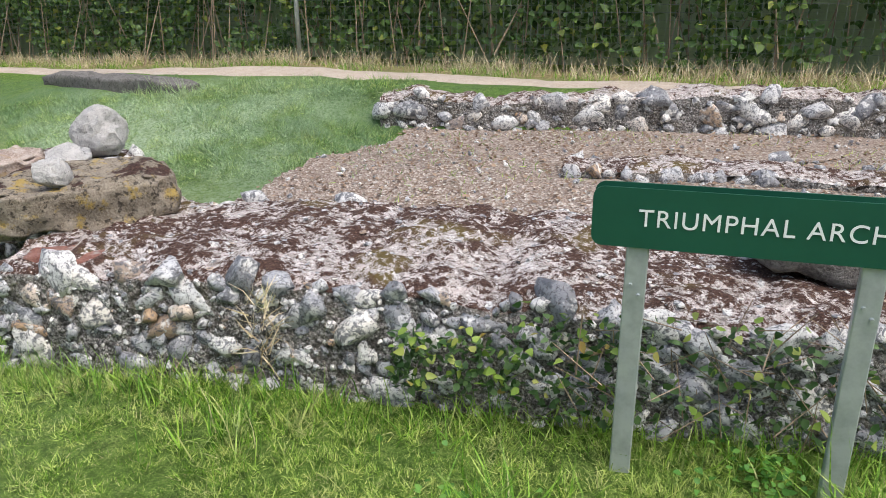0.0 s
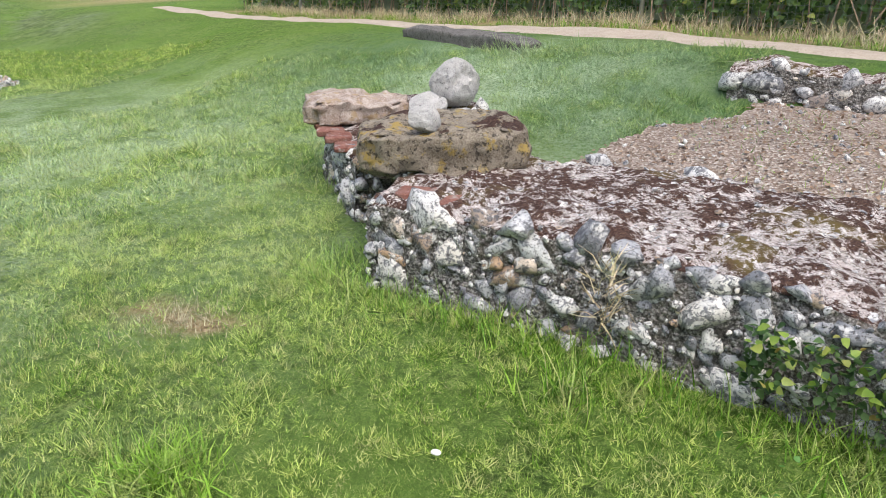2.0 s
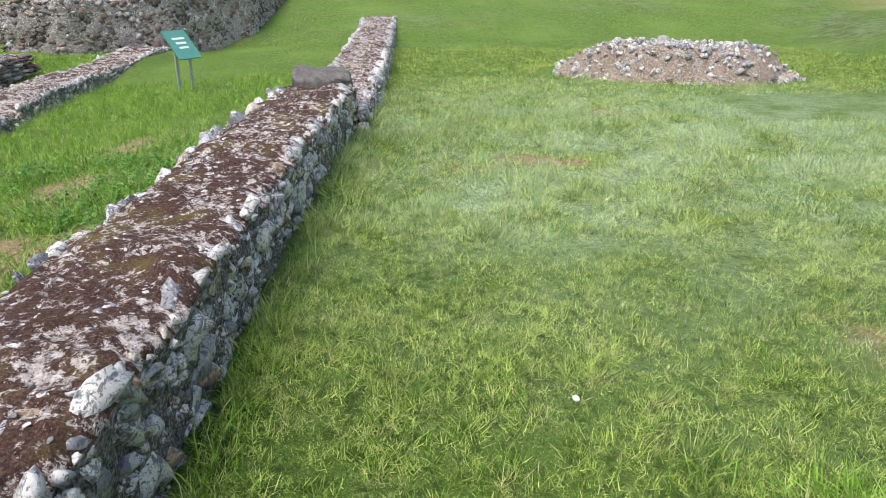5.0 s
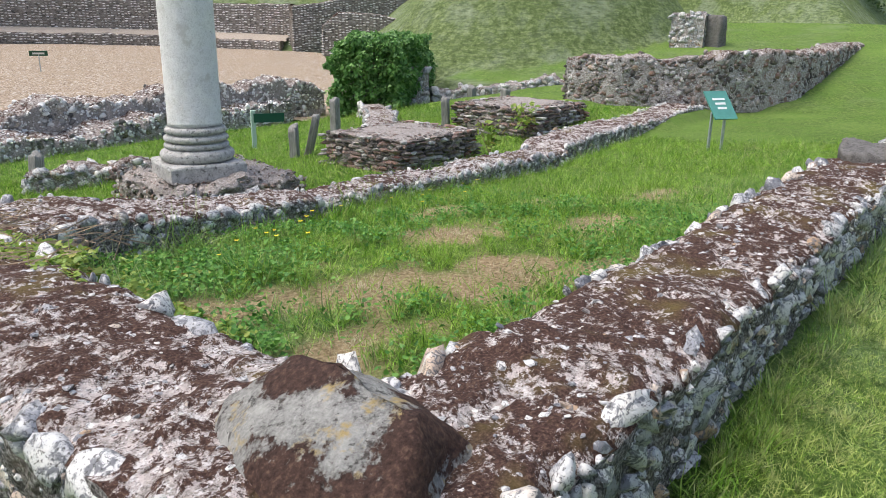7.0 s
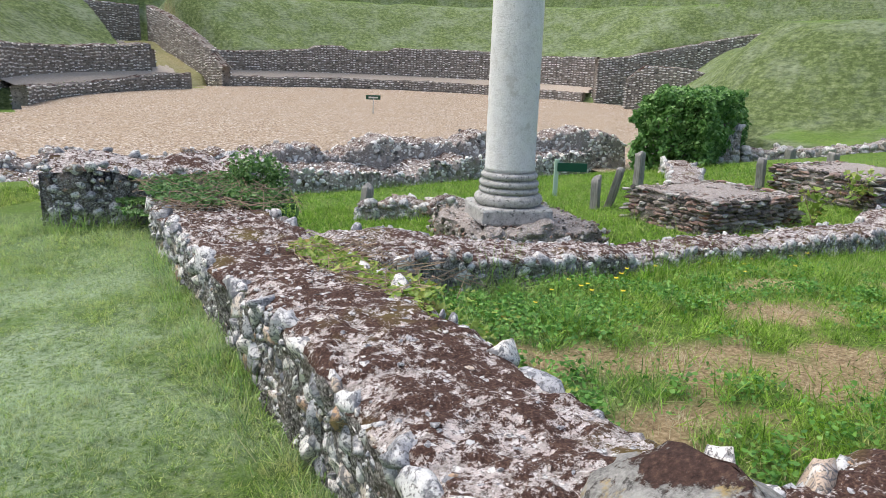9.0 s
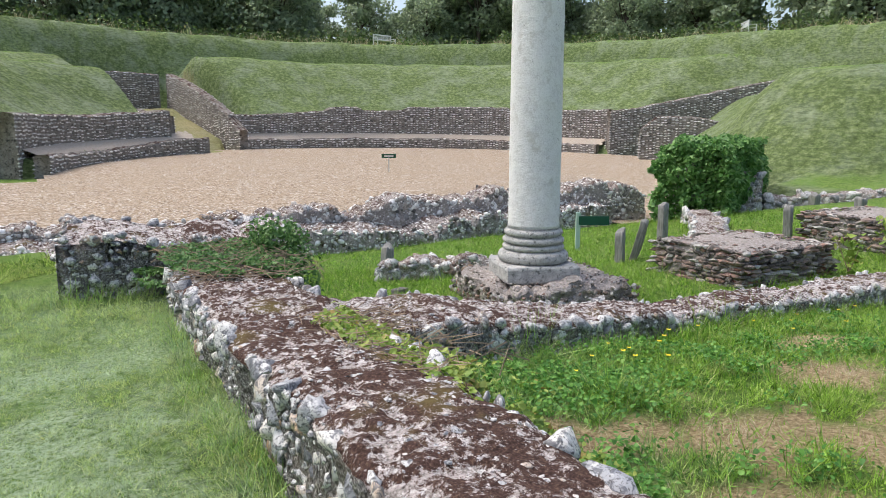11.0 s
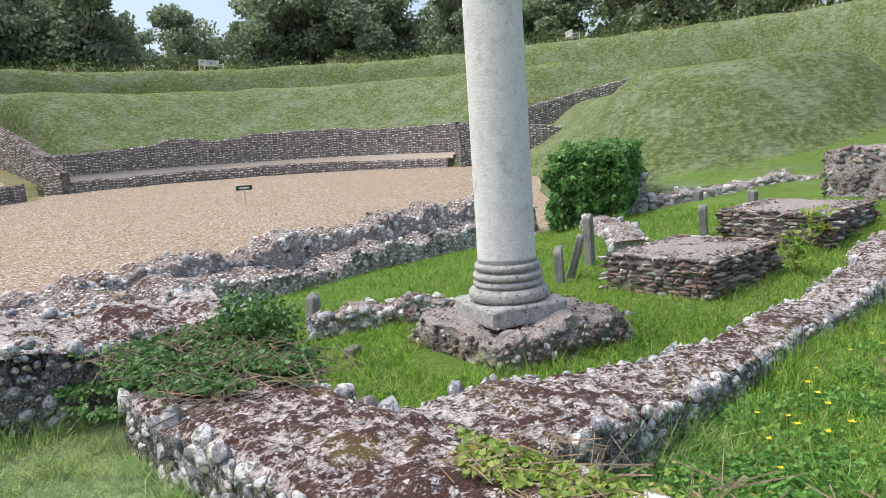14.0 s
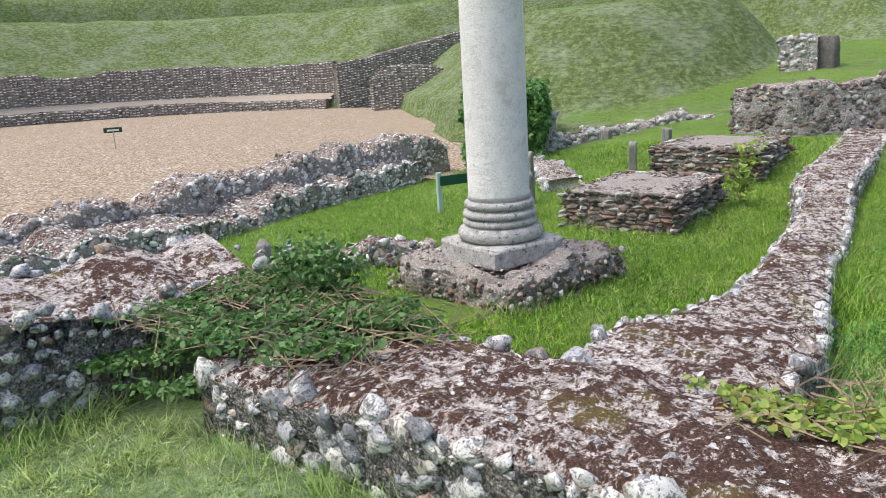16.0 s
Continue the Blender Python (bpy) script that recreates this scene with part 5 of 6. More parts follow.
# ---- grass ----
WALL_LINES = [([(-2.28, 2.72), (0, 2.62), (1.2, 2.5), (3.2, 2.3)], 0.58), ([(-2.75, 2.95), (-3.05, 3.75)], 0.3), ([(-1.35, -1.42), (-2.2, -1.28), (-6.95, -1.12)], 0.31), ([(-7.3, -1.05), (-16, -0.9), (-30, -0.8)], 0.36),
              ([(-1.35, -1.35), (-1.36, -3.1), (-1.48, -4.4), (-1.62, -6.6)], 0.33), ([(-1.7, -4.98), (-3.4, -4.8), (-5, -5.05), (-9.6, -5.5), (-16.5, -5.6)], 0.33), ([(-2.4, -7.75), (-0.55, -8.05)], 0.62),
              ([(1.0, -15.1), (-7.0, -14.8)], 0.8), ([(-7.0, -14.8), (-13.0, -14.8)], 0.55), ([(-5.0, -7.7), (-6.1, -7.8)], 0.78), ([(-8.6, -7.55), (-9.5, -7.55)], 0.78), ([(-12.1, -7.45), (-12.9, -7.45)], 0.85),
              ([(-2.2, -9.6), (3.5, -10.5)], 0.4), ([(-15.75, -8.05), (-17, -5.4), (-26, -3.8)], 0.35), ([(-11.0, -9.7), (-15.2, -13.6)], 0.3), ([(-12.3, 2.6), (-11.2, 5.1)], 0.8), ([(-5.65, 7.7), (-3.5, 6.7)], 0.16)]


def wall_gap(x, y):
    """How far a place lies from the nearest wall's face; negative inside it."""
    d = np.full(np.shape(x), 99.0)
    for line, half in WALL_LINES:
        for a, b in zip(line, line[1:]):
            d = np.minimum(d, seg_dist(x, y, a, b) - half)
    return d


def blade_shape(bend=0.5, width=1.0):
    w = 0.5 * width
    v = np.array([(-w, 0, 0), (w, 0, 0), (w * 0.75, bend * 0.3, 0.55), (-w * 0.75, bend * 0.3, 0.55), (0, bend, 0.95)])
    return v, np.array([(0, 1, 2), (0, 2, 3), (3, 2, 4)])


def short_blade(bend=0.5):
    return np.array([(-0.5, 0, 0), (0.5, 0, 0), (0.0, bend, 0.95)]), np.array([(0, 1, 2)])


LONG = [blade_shape(b) for b in (0.25, 0.6, 0.95)]
SHORT = [short_blade(b) for b in (0.3, 0.7, 1.1)]
rng = np.random.default_rng(7)


def grass_rows(x, y, length, width, kinds=3, lean=0.5, lift=-0.006):
    n = len(x)
    return np.stack([rng.integers(0, kinds, n), x, y, ground_z(x, y) + lift, rng.normal(0, lean, n) * 0.6, rng.normal(0, lean, n) * 0.6, rng.uniform(0, 6.28, n), width, length, length], -1)


def field(name, boxes, label, length=0.045, width=0.004, material=None, clear=0.0, vary=0.5, shape=None, thin=0.0, lean=0.5, clump=22):
    """Short grass over boxes of (x0, x1, y0, y1, blades per square metre)."""
    xs, ys = [], []
    for x0, x1, y0, y1, dens in boxes:
        n = int((x1 - x0) * (y1 - y0) * dens)
        xs.append(rng.uniform(x0, x1, n)), ys.append(rng.uniform(y0, y1, n))
    x, y = np.concatenate(xs), np.concatenate(ys)
    p = xyz(x, y)
    keep = (wall_gap(x, y) > clear - 0.03) & (rng.random(len(x)) > dry_at(x, y) * 0.93) & ~(in_bed(x, y)) & (np.abs(y - fence_y(x) + 1.15) > 0.4)
    keep &= rng.random(len(x)) > thin * (fbm(p, 4, 61) > 0.5)
    x, y, p = x[keep], y[keep], p[keep]
    n = len(x)
    ln = length * np.clip(1 + vary * (0.5 * fbm(p, 2.3, 63) + 0.5 * vnoise(p, 9, 65) - 0.45) * 2.6, 0.3, 3) * rng.uniform(0.5, 1.35, n)
    ln *= 0.35 + 1.35 * sm(0.25, 0.75, 0.6 * vnoise(p, clump, 67) + 0.4 * vnoise(p, clump * 2.2, 69))
    ln *= 1 + 0.9 * np.exp(-np.clip(wall_gap(x, y), 0, 9) / 0.12)
    ob = joined(name, shape or SHORT, grass_rows(x, y, ln, width * rng.uniform(0.7, 1.4, n), lean=lean), material or M_BLADE, True)
    return tagged(ob, label, "grass", kind="stuff")


field("lawn_grass", [(-3.6, 1.4, -1.0, 2.25, 25000), (-4.4, -3.6, -1.0, 2.25, 18000), (1.4, 2.2, -1, 2.0, 6000), (-4.2, -2.2, 2.25, 3.3, 14000), (-1.2, 1.6, -6.5, -1.1, 16000), (1.6, 2.4, -6.5, -1.1, 4000)], "short mown lawn grass", 0.023, 0.0042, lean=1.1, vary=0.9)
field("lawn_grass", [(-9.5, -4.2, -1.0, 3.2, 10500), (-1.2, 3.0, -9.5, -6.5, 5000), (-7.5, -2.6, 3.2, 6.8, 6500), (-2.6, -1.2, 4.6, 7.0, 4000), (-16, -9.5, -1.0, 8.0, 2200)], "short mown lawn grass farther off", 0.036, 0.0085, lean=1.1, vary=1.3, clump=8)
field("enclosure_grass", [(-6.5, -1.6, -4.8, -1.5, 4800), (-12.5, -6.5, -5.2, -1.4, 2000)], "lush green grass inside the walls", 0.055, 0.006, M_LONG, vary=1.6, lean=0.75)
field("stage_grass", [(-7.5, -1.9, -11.5, -5.2, 2600), (-15, -7.5, -14, -5.8, 1300), (-7.5, -2.0, -14.2, -11.5, 700)], "green grass on the sunken stage", 0.06, 0.010, M_LONG, vary=0.7, lean=0.8)


def tuft_rows(places, seed=1):
    """Rows for clumps: (x, y, spread, blades, length, width)."""
    out = []
    for x, y, spread, n, ln, w in places:
        a, r = rng.uniform(0, 6.28, n), np.abs(rng.normal(0, spread, n))
        px, py = x + r * np.cos(a), y + r * np.sin(a)
        rows = grass_rows(px, py, ln * rng.uniform(0.5, 1.2, n), w * rng.uniform(0.7, 1.3, n), lean=0.55)
        out.append(rows)
    return np.concatenate(out)


edge = []
for line, half, dens, ln in (([(-2.5, 2.12), (-1.2, 2.08), (0, 1.95), (1.6, 1.7), (2.6, 1.5)], 0.1, 700, 0.12), ([(-2.55, 2.2), (-2.6, 3.4)], 0.06, 300, 0.12), ([(-1.3, -0.98), (-4, -0.86), (-7, -0.72)], 0.06, 420, 0.09), ([(-0.98, -1.3), (-1.0, -3.2), (-1.05, -4.6), (-1.15, -6.6)], 0.06, 420, 0.12),
                             ([(-1.75, -1.7), (-1.75, -4.2)], 0.06, 220, 0.1), ([(-2.2, -1.65), (-7, -1.5)], 0.05, 200, 0.1), ([(-2.6, -4.3), (-5, -4.65), (-9, -5.1)], 0.06, 300, 0.1), ([(-2.6, -5.35), (-5, -5.5), (-9, -5.9)], 0.06, 200, 0.1),
                             ([(-2.2, -7.1), (-1.2, -7.22), (-0.3, -7.3)], 0.10, 520, 0.17)):
    for a, b in zip(line, line[1:]):
        n = int(math.dist(a, b) * dens)
        t = rng.random(n)
        x, y = a[0] + (b[0] - a[0]) * t + rng.normal(0, half, n), a[1] + (b[1] - a[1]) * t + rng.normal(0, half, n)
        k = fbm(xyz(x, y), 3.5, 77) + rng.normal(0, 0.08, n)
        x, y = x[k > 0.38], y[k > 0.38]
        edge.append(grass_rows(x, y, ln * rng.uniform(0.4, 1.5, len(x)), 0.0045 * rng.uniform(0.7, 1.5, len(x)), lean=0.5))
tagged(joined("wall_foot_grass", LONG, np.concatenate(edge), M_LONG, True), "long uncut grass along the foot of the walls", "grass", kind="stuff")

for x, y, sp, n, ln, w in ((-1.98, 0.78, 0.11, 320, 0.15, 0.006), (-2.2, 0.45, 0.09, 160, 0.12, 0.005), (-0.25, 1.35, 0.14, 260, 0.22, 0.008), (0.75, 1.45, 0.12, 160, 0.24, 0.006), (-1.15, 1.75, 0.1, 120, 0.16, 0.006)):
    tagged(joined("grass_tuft", LONG, tuft_rows([(x, y, sp, n, ln, w)]), M_LONG, True), "tuft of long pale green grass on the lawn", "grass tuft", kind="stuff")
straw = [(-2.75, 1.5, 0.16, 420, 0.05, 0.004)] + [(cx, cy, ax * 0.5, int(240 * ax / 0.3), 0.045, 0.004) for cx, cy, ax, ay in DRY[4:]]
tagged(joined("dry_straw", SHORT, tuft_rows(straw), M_STRAW, True), "dry straw-coloured cut grass in bare patches", "straw", kind="stuff")
straw = []
for k in range(260):
    x = rnd.uniform(-13, 5)
    straw.append((x, float(fence_y(x)) + rnd.uniform(-0.6, 0.15), 0.12, 24, 0.22, 0.007))
tagged(joined("verge_grass", LONG, tuft_rows(straw), M_STRAW, True), "dry brown verge grass at the foot of the fence", "grass", kind="stuff")
tagged(joined("verge_green", LONG, tuft_rows([(x, y - 0.25, s, 14, 0.12, 0.007) for x, y, s, *_ in straw]), M_LONG, True), "green verge grass beside the footpath", "grass", kind="stuff")


# ---- leaves ----
LEAF = [(np.array([(0, 0, 0), (0.42, 0.3, 0.06), (0.3, 0.72, 0.02), (0, 1, -0.08), (-0.3, 0.72, 0.02), (-0.42, 0.3, 0.06)]), np.array([(0, 1, 2), (0, 2, 3), (0, 3, 4), (0, 4, 5)])),
        (np.array([(0, 0, 0), (0.5, 0.15, 0.05), (0.36, 0.55, 0.04), (0, 1, -0.12), (-0.36, 0.55, 0.04), (-0.5, 0.15, 0.05)]), np.array([(0, 1, 2), (0, 2, 3), (0, 3, 4), (0, 4, 5)]))]


def leaf_rows(p, size, tilt=0.7, down=0.0):
    n = len(p)
    return np.column_stack([rng.integers(0, 2, n), p, rng.normal(-down, tilt, n), rng.normal(0, tilt, n), rng.uniform(0, 6.28, n), size * rng.uniform(0.55, 1.3, n), size * rng.uniform(0.6, 1.3, n), size * np.ones(n)])


def shell(n, centre, half, inner=0.75, seed=3, bumps=0.35):
    """Places in the outer shell of an uneven mound."""
    d = rng.normal(0, 1, (n, 3))
    d /= np.linalg.norm(d, axis=1, keepdims=True)
    k = (1 - bumps / 2 + bumps * fbm(d * 2.0 + seed, 1.3, seed)) * rng.uniform(inner, 1.0, n)
    d = np.sign(d) * np.abs(d) ** 0.75
    return np.array(centre) + d * np.array(half) * k[:, None]


def turn_xy(p, centre, deg):
    c, s = math.cos(radians(deg)), math.sin(radians(deg))
    q = p - np.array(centre)
    return np.array(centre) + np.stack([q[:, 0] * c - q[:, 1] * s, q[:, 0] * s + q[:, 1] * c, q[:, 2]], -1)


def boxy(n, centre, half, seed):
    """Places near the faces of a block of foliage with a ragged, drooping outline."""
    d = rng.uniform(-1, 1, (n, 3))
    ax = rng.integers(0, 3, n)
    d[np.arange(n), ax] = np.where((ax == 2) | (rng.random(n) < 0.5), 1, -1) * rng.uniform(0.82, 1.0, n)
    d /= (np.abs(d) ** 6).sum(1, keepdims=True) ** (1 / 6)
    k = (0.72 + 0.55 * fbm(d * 2 + seed, 1.6, seed)) * rng.uniform(0.88, 1.0, n)
    d[:, 2] -= 0.12 * d[:, 0] ** 2
    return np.array(centre) + d * np.array(half) * k[:, None]


c = (-15.5, -13.45, 0.15)
bush = thing("ivy_bush", "dense dark green ivy mass over a ruined wall", "ivy bush", at=(0, 0, 0))
joined("foliage", LEAF, leaf_rows(turn_xy(np.concatenate([boxy(26000, c, (2.0, 0.95, 0.98), 5), boxy(7000, (c[0] - 1.3, c[1], c[2] - 0.1), (1.2, 0.9, 0.8), 9)]), c, 25), 0.10, 0.6, 0.7), M_BUSH, True, bush)
# Solid ball added as a dark core behind the leaf gaps; no stems modelled.
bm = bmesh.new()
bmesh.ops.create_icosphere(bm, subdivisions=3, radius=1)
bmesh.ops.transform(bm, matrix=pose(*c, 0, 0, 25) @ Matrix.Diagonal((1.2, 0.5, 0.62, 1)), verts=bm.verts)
part("stem_tangle", bm, M_BARK, bush, "solid dark core added inside the ivy", True)


def surface_leaves(name, pts, size, material, label, category, tilt=0.6, lift=0.03, group=""):
    p = np.array(pts)
    p[:, 2] += rng.uniform(0, lift, len(p))
    return tagged(joined(name, LEAF, leaf_rows(p, size, tilt), material, True), label, category, group)


def patch(n, x0, x1, y0, y1, zf, seed, cut=0.42, f=2.2):
    x, y = rng.uniform(x0, x1, n), rng.uniform(y0, y1, n)
    ex = 1 - ((x - (x0 + x1) / 2) / (x1 - x0) * 2) ** 2
    ey = 1 - ((y - (y0 + y1) / 2) / (y1 - y0) * 2) ** 2
    k = fbm(xyz(x, y), f, seed) + 0.22 * np.minimum(ex, ey)
    x, y = x[k > cut], y[k > cut]
    return np.stack([x, y, zf(x, y)], -1)


def wall_top2(x, y):
    return np.interp(-y, [1.3, 3.1, 4.4, 5.4, 6.6, 7.4], [0.5, 0.48, 0.39, 0.37, 0.36, 0.36])


# ivy at the end of the short wall
p1 = np.concatenate([shell(2300, (-2.1, -6.8, 0.38), (0.24, 0.26, 0.28), 0.55, 8, 0.7), shell(600, (-2.3, -6.75, 0.1), (0.16, 0.3, 0.3), 0.5, 9, 0.8)])
p2 = np.concatenate([patch(4200, -2.15, -1.2, -7.3, -5.9, lambda x, y: wall_top2(x, y) + 0.04, 4, 0.57, 6), patch(900, -2.05, -1.75, -6.5, -5.7, lambda x, y: wall_top2(x, y) + 0.0, 14, 0.5, 5), patch(900, -1.75, -1.05, -7.4, -6.6, lambda x, y: np.full(np.shape(x), 0.22), 24, 0.52, 5)])
x = rng.uniform(-2.36, -2.08, 1100)
y = rng.uniform(-7.1, -6.2, 1100)
z = 0.3 - (0.9 * (-2.0 - x) / 0.35) * rng.uniform(0.4, 1.0, 1100)
ivy = thing("ivy_plant", "dark glossy ivy clump spilling over the end of the wall", "ivy")
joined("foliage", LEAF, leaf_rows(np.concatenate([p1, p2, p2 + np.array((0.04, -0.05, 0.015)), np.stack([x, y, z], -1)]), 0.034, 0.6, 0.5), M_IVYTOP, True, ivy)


def twig_rows(n, x0, x1, y0, y1, zf, length, seed):
    r = np.random.default_rng(seed)
    x, y = r.uniform(x0, x1, n), r.uniform(y0, y1, n)
    return np.column_stack([np.zeros(n), x, y, zf(x, y), r.normal(1.45, 0.25, n), r.normal(0, 0.2, n), r.uniform(0, 6.28, n), np.full(n, 0.0028), np.full(n, 0.0028), length * r.uniform(0.4, 1.3, n)])


TWIG = [(np.array([(-1, -1, -0.5), (1, -1, -0.5), (0, 1, -0.5), (-0.6, -0.6, 0.5), (0.6, -0.6, 0.5), (0, 0.6, 0.5)]), np.array([(0, 1, 4), (0, 4, 3), (1, 2, 5), (1, 5, 4), (2, 0, 3), (2, 3, 5)]))]
joined("stem_tangle", TWIG, twig_rows(240, -2.1, -1.2, -7.3, -5.7, lambda x, y: wall_top2(x, y) + 0.05, 0.3, 5), M_TWIG, False, ivy)["kind"] = "stuff"
vine = thing("creeper", "yellow-green creeper spreading over the wall and grass", "creeper")
pv = np.concatenate([patch(4600, -2.3, -1.55, -4.75, -2.9, lambda x, y: np.where(x > -1.8, wall_top2(x, y) + 0.02, np.maximum(0.06, 0.42 + (x + 1.8) * 1.1)), 6, 0.47, 3),
                     patch(500, -2.7, -1.8, -4.5, -3.6, lambda x, y: ground_z(x, y) + 0.08, 7, 0.5, 3)])
joined("foliage", LEAF, leaf_rows(pv, 0.030, 0.5), M_VINE, True, vine)
joined("stem_tangle", TWIG, twig_rows(120, -2.0, -1.5, -4.6, -3.2, lambda x, y: wall_top2(x, y) + 0.03, 0.2, 6), M_TWIG, False, vine)["kind"] = "stuff"
pw = np.concatenate([patch(900, -0.3, 1.6, 1.68, 2.1, lambda x, y: rng.uniform(0.03, 0.40, len(x)), 9, 0.58, 3.5), patch(500, -0.65, -0.2, 1.85, 2.1, lambda x, y: rng.uniform(0.1, 0.3, len(x)), 11, 0.5, 3)])
pw[:, 1] = np.interp(pw[:, 0], [-2, 0, 1.2, 3], [2.13, 1.98, 1.84, 1.62]) - 0.02 - rng.uniform(0, 0.09, len(pw)) + 0.1 * (pw[:, 2] - 0.2)
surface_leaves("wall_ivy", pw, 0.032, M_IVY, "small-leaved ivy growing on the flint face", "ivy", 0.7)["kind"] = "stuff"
pw2 = pw[rng.random(len(pw)) < 0.22]
surface_leaves("wall_bramble", pw2 + np.array((0.02, -0.03, 0.02)), 0.036, M_VINE, "yellowing bramble leaves on the flint wall", "bramble", 0.7)["kind"] = "stuff"
joined("wall_twigs", TWIG, np.column_stack([np.zeros(90), rng.uniform(-0.1, 1.3, 90), rng.uniform(1.7, 1.95, 90), rng.uniform(0.1, 0.45, 90), rng.normal(0.6, 0.7, 90), rng.normal(0, 0.7, 90), rng.uniform(0, 6, 90), np.full(90, 0.002), np.full(90, 0.002), rng.uniform(0.08, 0.25, 90)]), M_TWIG)
tagged(bpy.data.objects["wall_twigs"], "thin reddish bramble stems on the wall", "bramble stems", kind="stuff")
tagged(joined("wall_weed", LONG, np.concatenate([np.column_stack([rng.integers(0, 3, 60), rng.normal(-1.12, 0.03, 60), rng.normal(2.04, 0.02, 60), rng.uniform(0.12, 0.4, 60), rng.normal(0, 0.6, 60), rng.normal(0, 0.6, 60), rng.uniform(0, 6, 60), np.full(60, 0.006), np.full(60, 0.09), np.full(60, 0.11)])]), M_STRAW, True), "withered brown weed rooted in the flint face", "weed", kind="stuff")

# broad-leaved weeds and yellow flowers
clumps = [(rnd.uniform(-6.5, -1.9), rnd.uniform(-4.5, -1.8)) for _ in range(120)] + [(rnd.uniform(-3.2, -2.1), rnd.uniform(-4.2, -3.4)) for _ in range(34)] + [(rnd.uniform(-1.0, 0.9), rnd.uniform(1.3, 1.7)) for _ in range(2)]
pts = []
for x, y in clumps:
    if dry_at(x, y) > 0.7:
        continue
    n = rnd.randrange(50, 150)
    r, a = np.abs(rng.normal(0, 0.14, n)), rng.uniform(0, 6.28, n)
    px, py = x + r * np.cos(a), y + r * np.sin(a)
    pts.append(np.stack([px, py, ground_z(px, py) + rng.uniform(0.015, 0.10, n)], -1))
tagged(joined("broadleaf_weeds", LEAF, leaf_rows(np.concatenate(pts), 0.026, 0.5), M_WEED, True), "broad-leaved green weeds among the grass", "weeds", kind="stuff")
FL = [(np.array([(math.cos(k * math.pi / 4) * (1 if k % 2 == 0 else 0.55), math.sin(k * math.pi / 4) * (1 if k % 2 == 0 else 0.55), 0.25 if k % 2 == 0 else 0.1) for k in range(8)] + [(0, 0, 0)]), np.array([(k, (k + 1) % 8, 8) for k in range(8)]))]
fme = mesh_of("petals", FL[0][0], FL[0][1], M_YELLOW, True)
bm = bmesh.new()
bmesh.ops.create_cone(bm, cap_ends=True, segments=5, radius1=0.0025, radius2=0.002, depth=1.0, matrix=Matrix.Translation((0, 0, 0.5)))
sme = bpy.data.meshes.new("stem")
bm.to_mesh(sme)
bm.free()
sme.materials.append(M_WEED)
spots = [(-3.35, -4.05), (-3.5, -4.15), (-3.6, -4.0), (-3.75, -4.1), (-3.3, -3.9), (-3.55, -3.88), (-3.9, -4.2), (-3.15, -4.1), (-4.9, -4.3), (-5.2, -4.2), (-5.5, -4.35), (-5.8, -4.2), (-5.0, -4.05), (-4.3, -4.3), (-3.45, -4.28), (-6.2, -4.3), (-2.9, -3.95), (-5.4, -3.9)]
for x, y in spots:
    h = rnd.uniform(0.10, 0.2)
    fl = thing("yellow_flower", "small yellow flower on a thin stem in the grass", "flower", "yellow flowers", at=(x, y, gz(x, y)))
    s_ = new("stem", sme)
    s_.scale = (1, 1, h)
    s_.parent = fl
    f_ = new("petals", fme)
    f_.matrix_basis = Matrix.Translation((0, 0, h)) @ Matrix.Scale(rnd.uniform(0.016, 0.024), 4)
    f_.parent = fl
pb = [(-9.9, -6.5, -0.5, 0.3, 300), (-11.35, -6.75, -0.35, 0.32, 260)]
for x, y, z, r, n in pb:
    fig = thing("fig_seedling", "bright green broad-leaved sapling against the masonry block", "sapling", "saplings")
    joined("foliage", LEAF, leaf_rows(shell(n // 4, (x, y, z + 0.25), (r * 0.7, r * 0.7, 0.3), 0.3, 4), 0.10, 0.6), M_VINE, True, fig)
    bm = bmesh.new()
    for lean_ in (-14, 4, 18):
        bmesh.ops.create_cone(bm, cap_ends=True, segments=6, radius1=0.009, radius2=0.004, depth=0.6, matrix=pose(x, y, z - 0.05) @ pose(0, 0, 0, lean_, lean_ * 0.7, 0) @ pose(0, 0, 0.25))
    part("stem", bm, M_TWIG, fig)

tufts = [(rnd.uniform(-7.5, -1.9), rnd.uniform(-4.4, -1.8), 0.10, 90, 0.10, 0.006) for _ in range(70)]
tufts = [t for t in tufts if dry_at(t[0], t[1]) < 0.6]
tagged(joined("enclosure_tufts", LONG, tuft_rows(tufts), M_LONG, True), "lush green tufts of longer grass inside the walls", "grass", kind="stuff")
x, y = rng.uniform(-2.2, 3.5, 2600), rng.uniform(3.2, 6.1, 2600)
ok = in_bed(x, y)
x, y = x[ok], y[ok]
zb = np.minimum(ground_z(x, y), 0.27) + 0.065
tagged(joined("leaf_litter", LEAF, leaf_rows(np.stack([x, y, zb], -1), 0.03, 0.35), M_LITTER, True), "dry brown leaf litter on the gravel bed", "leaf litter", kind="stuff")
x, y = rng.uniform(-2.2, 3.0, 2200), rng.uniform(3.2, 6.1, 2200)
ok = in_bed(x, y) & (fbm(xyz(x, y), 1.6, 91) > 0.5)
x, y = x[ok], y[ok]
rows = grass_rows(x, y, 0.05 * rng.uniform(0.5, 1.3, len(x)), 0.006 * rng.uniform(0.7, 1.3, len(x)), lean=0.9)
rows[:, 3] = np.minimum(ground_z(x, y), 0.27) + 0.05
tagged(joined("bed_weeds", SHORT, rows, M_BLADE, True), "thin grey-green weeds on the gravel bed", "weeds", kind="stuff")
n = 900
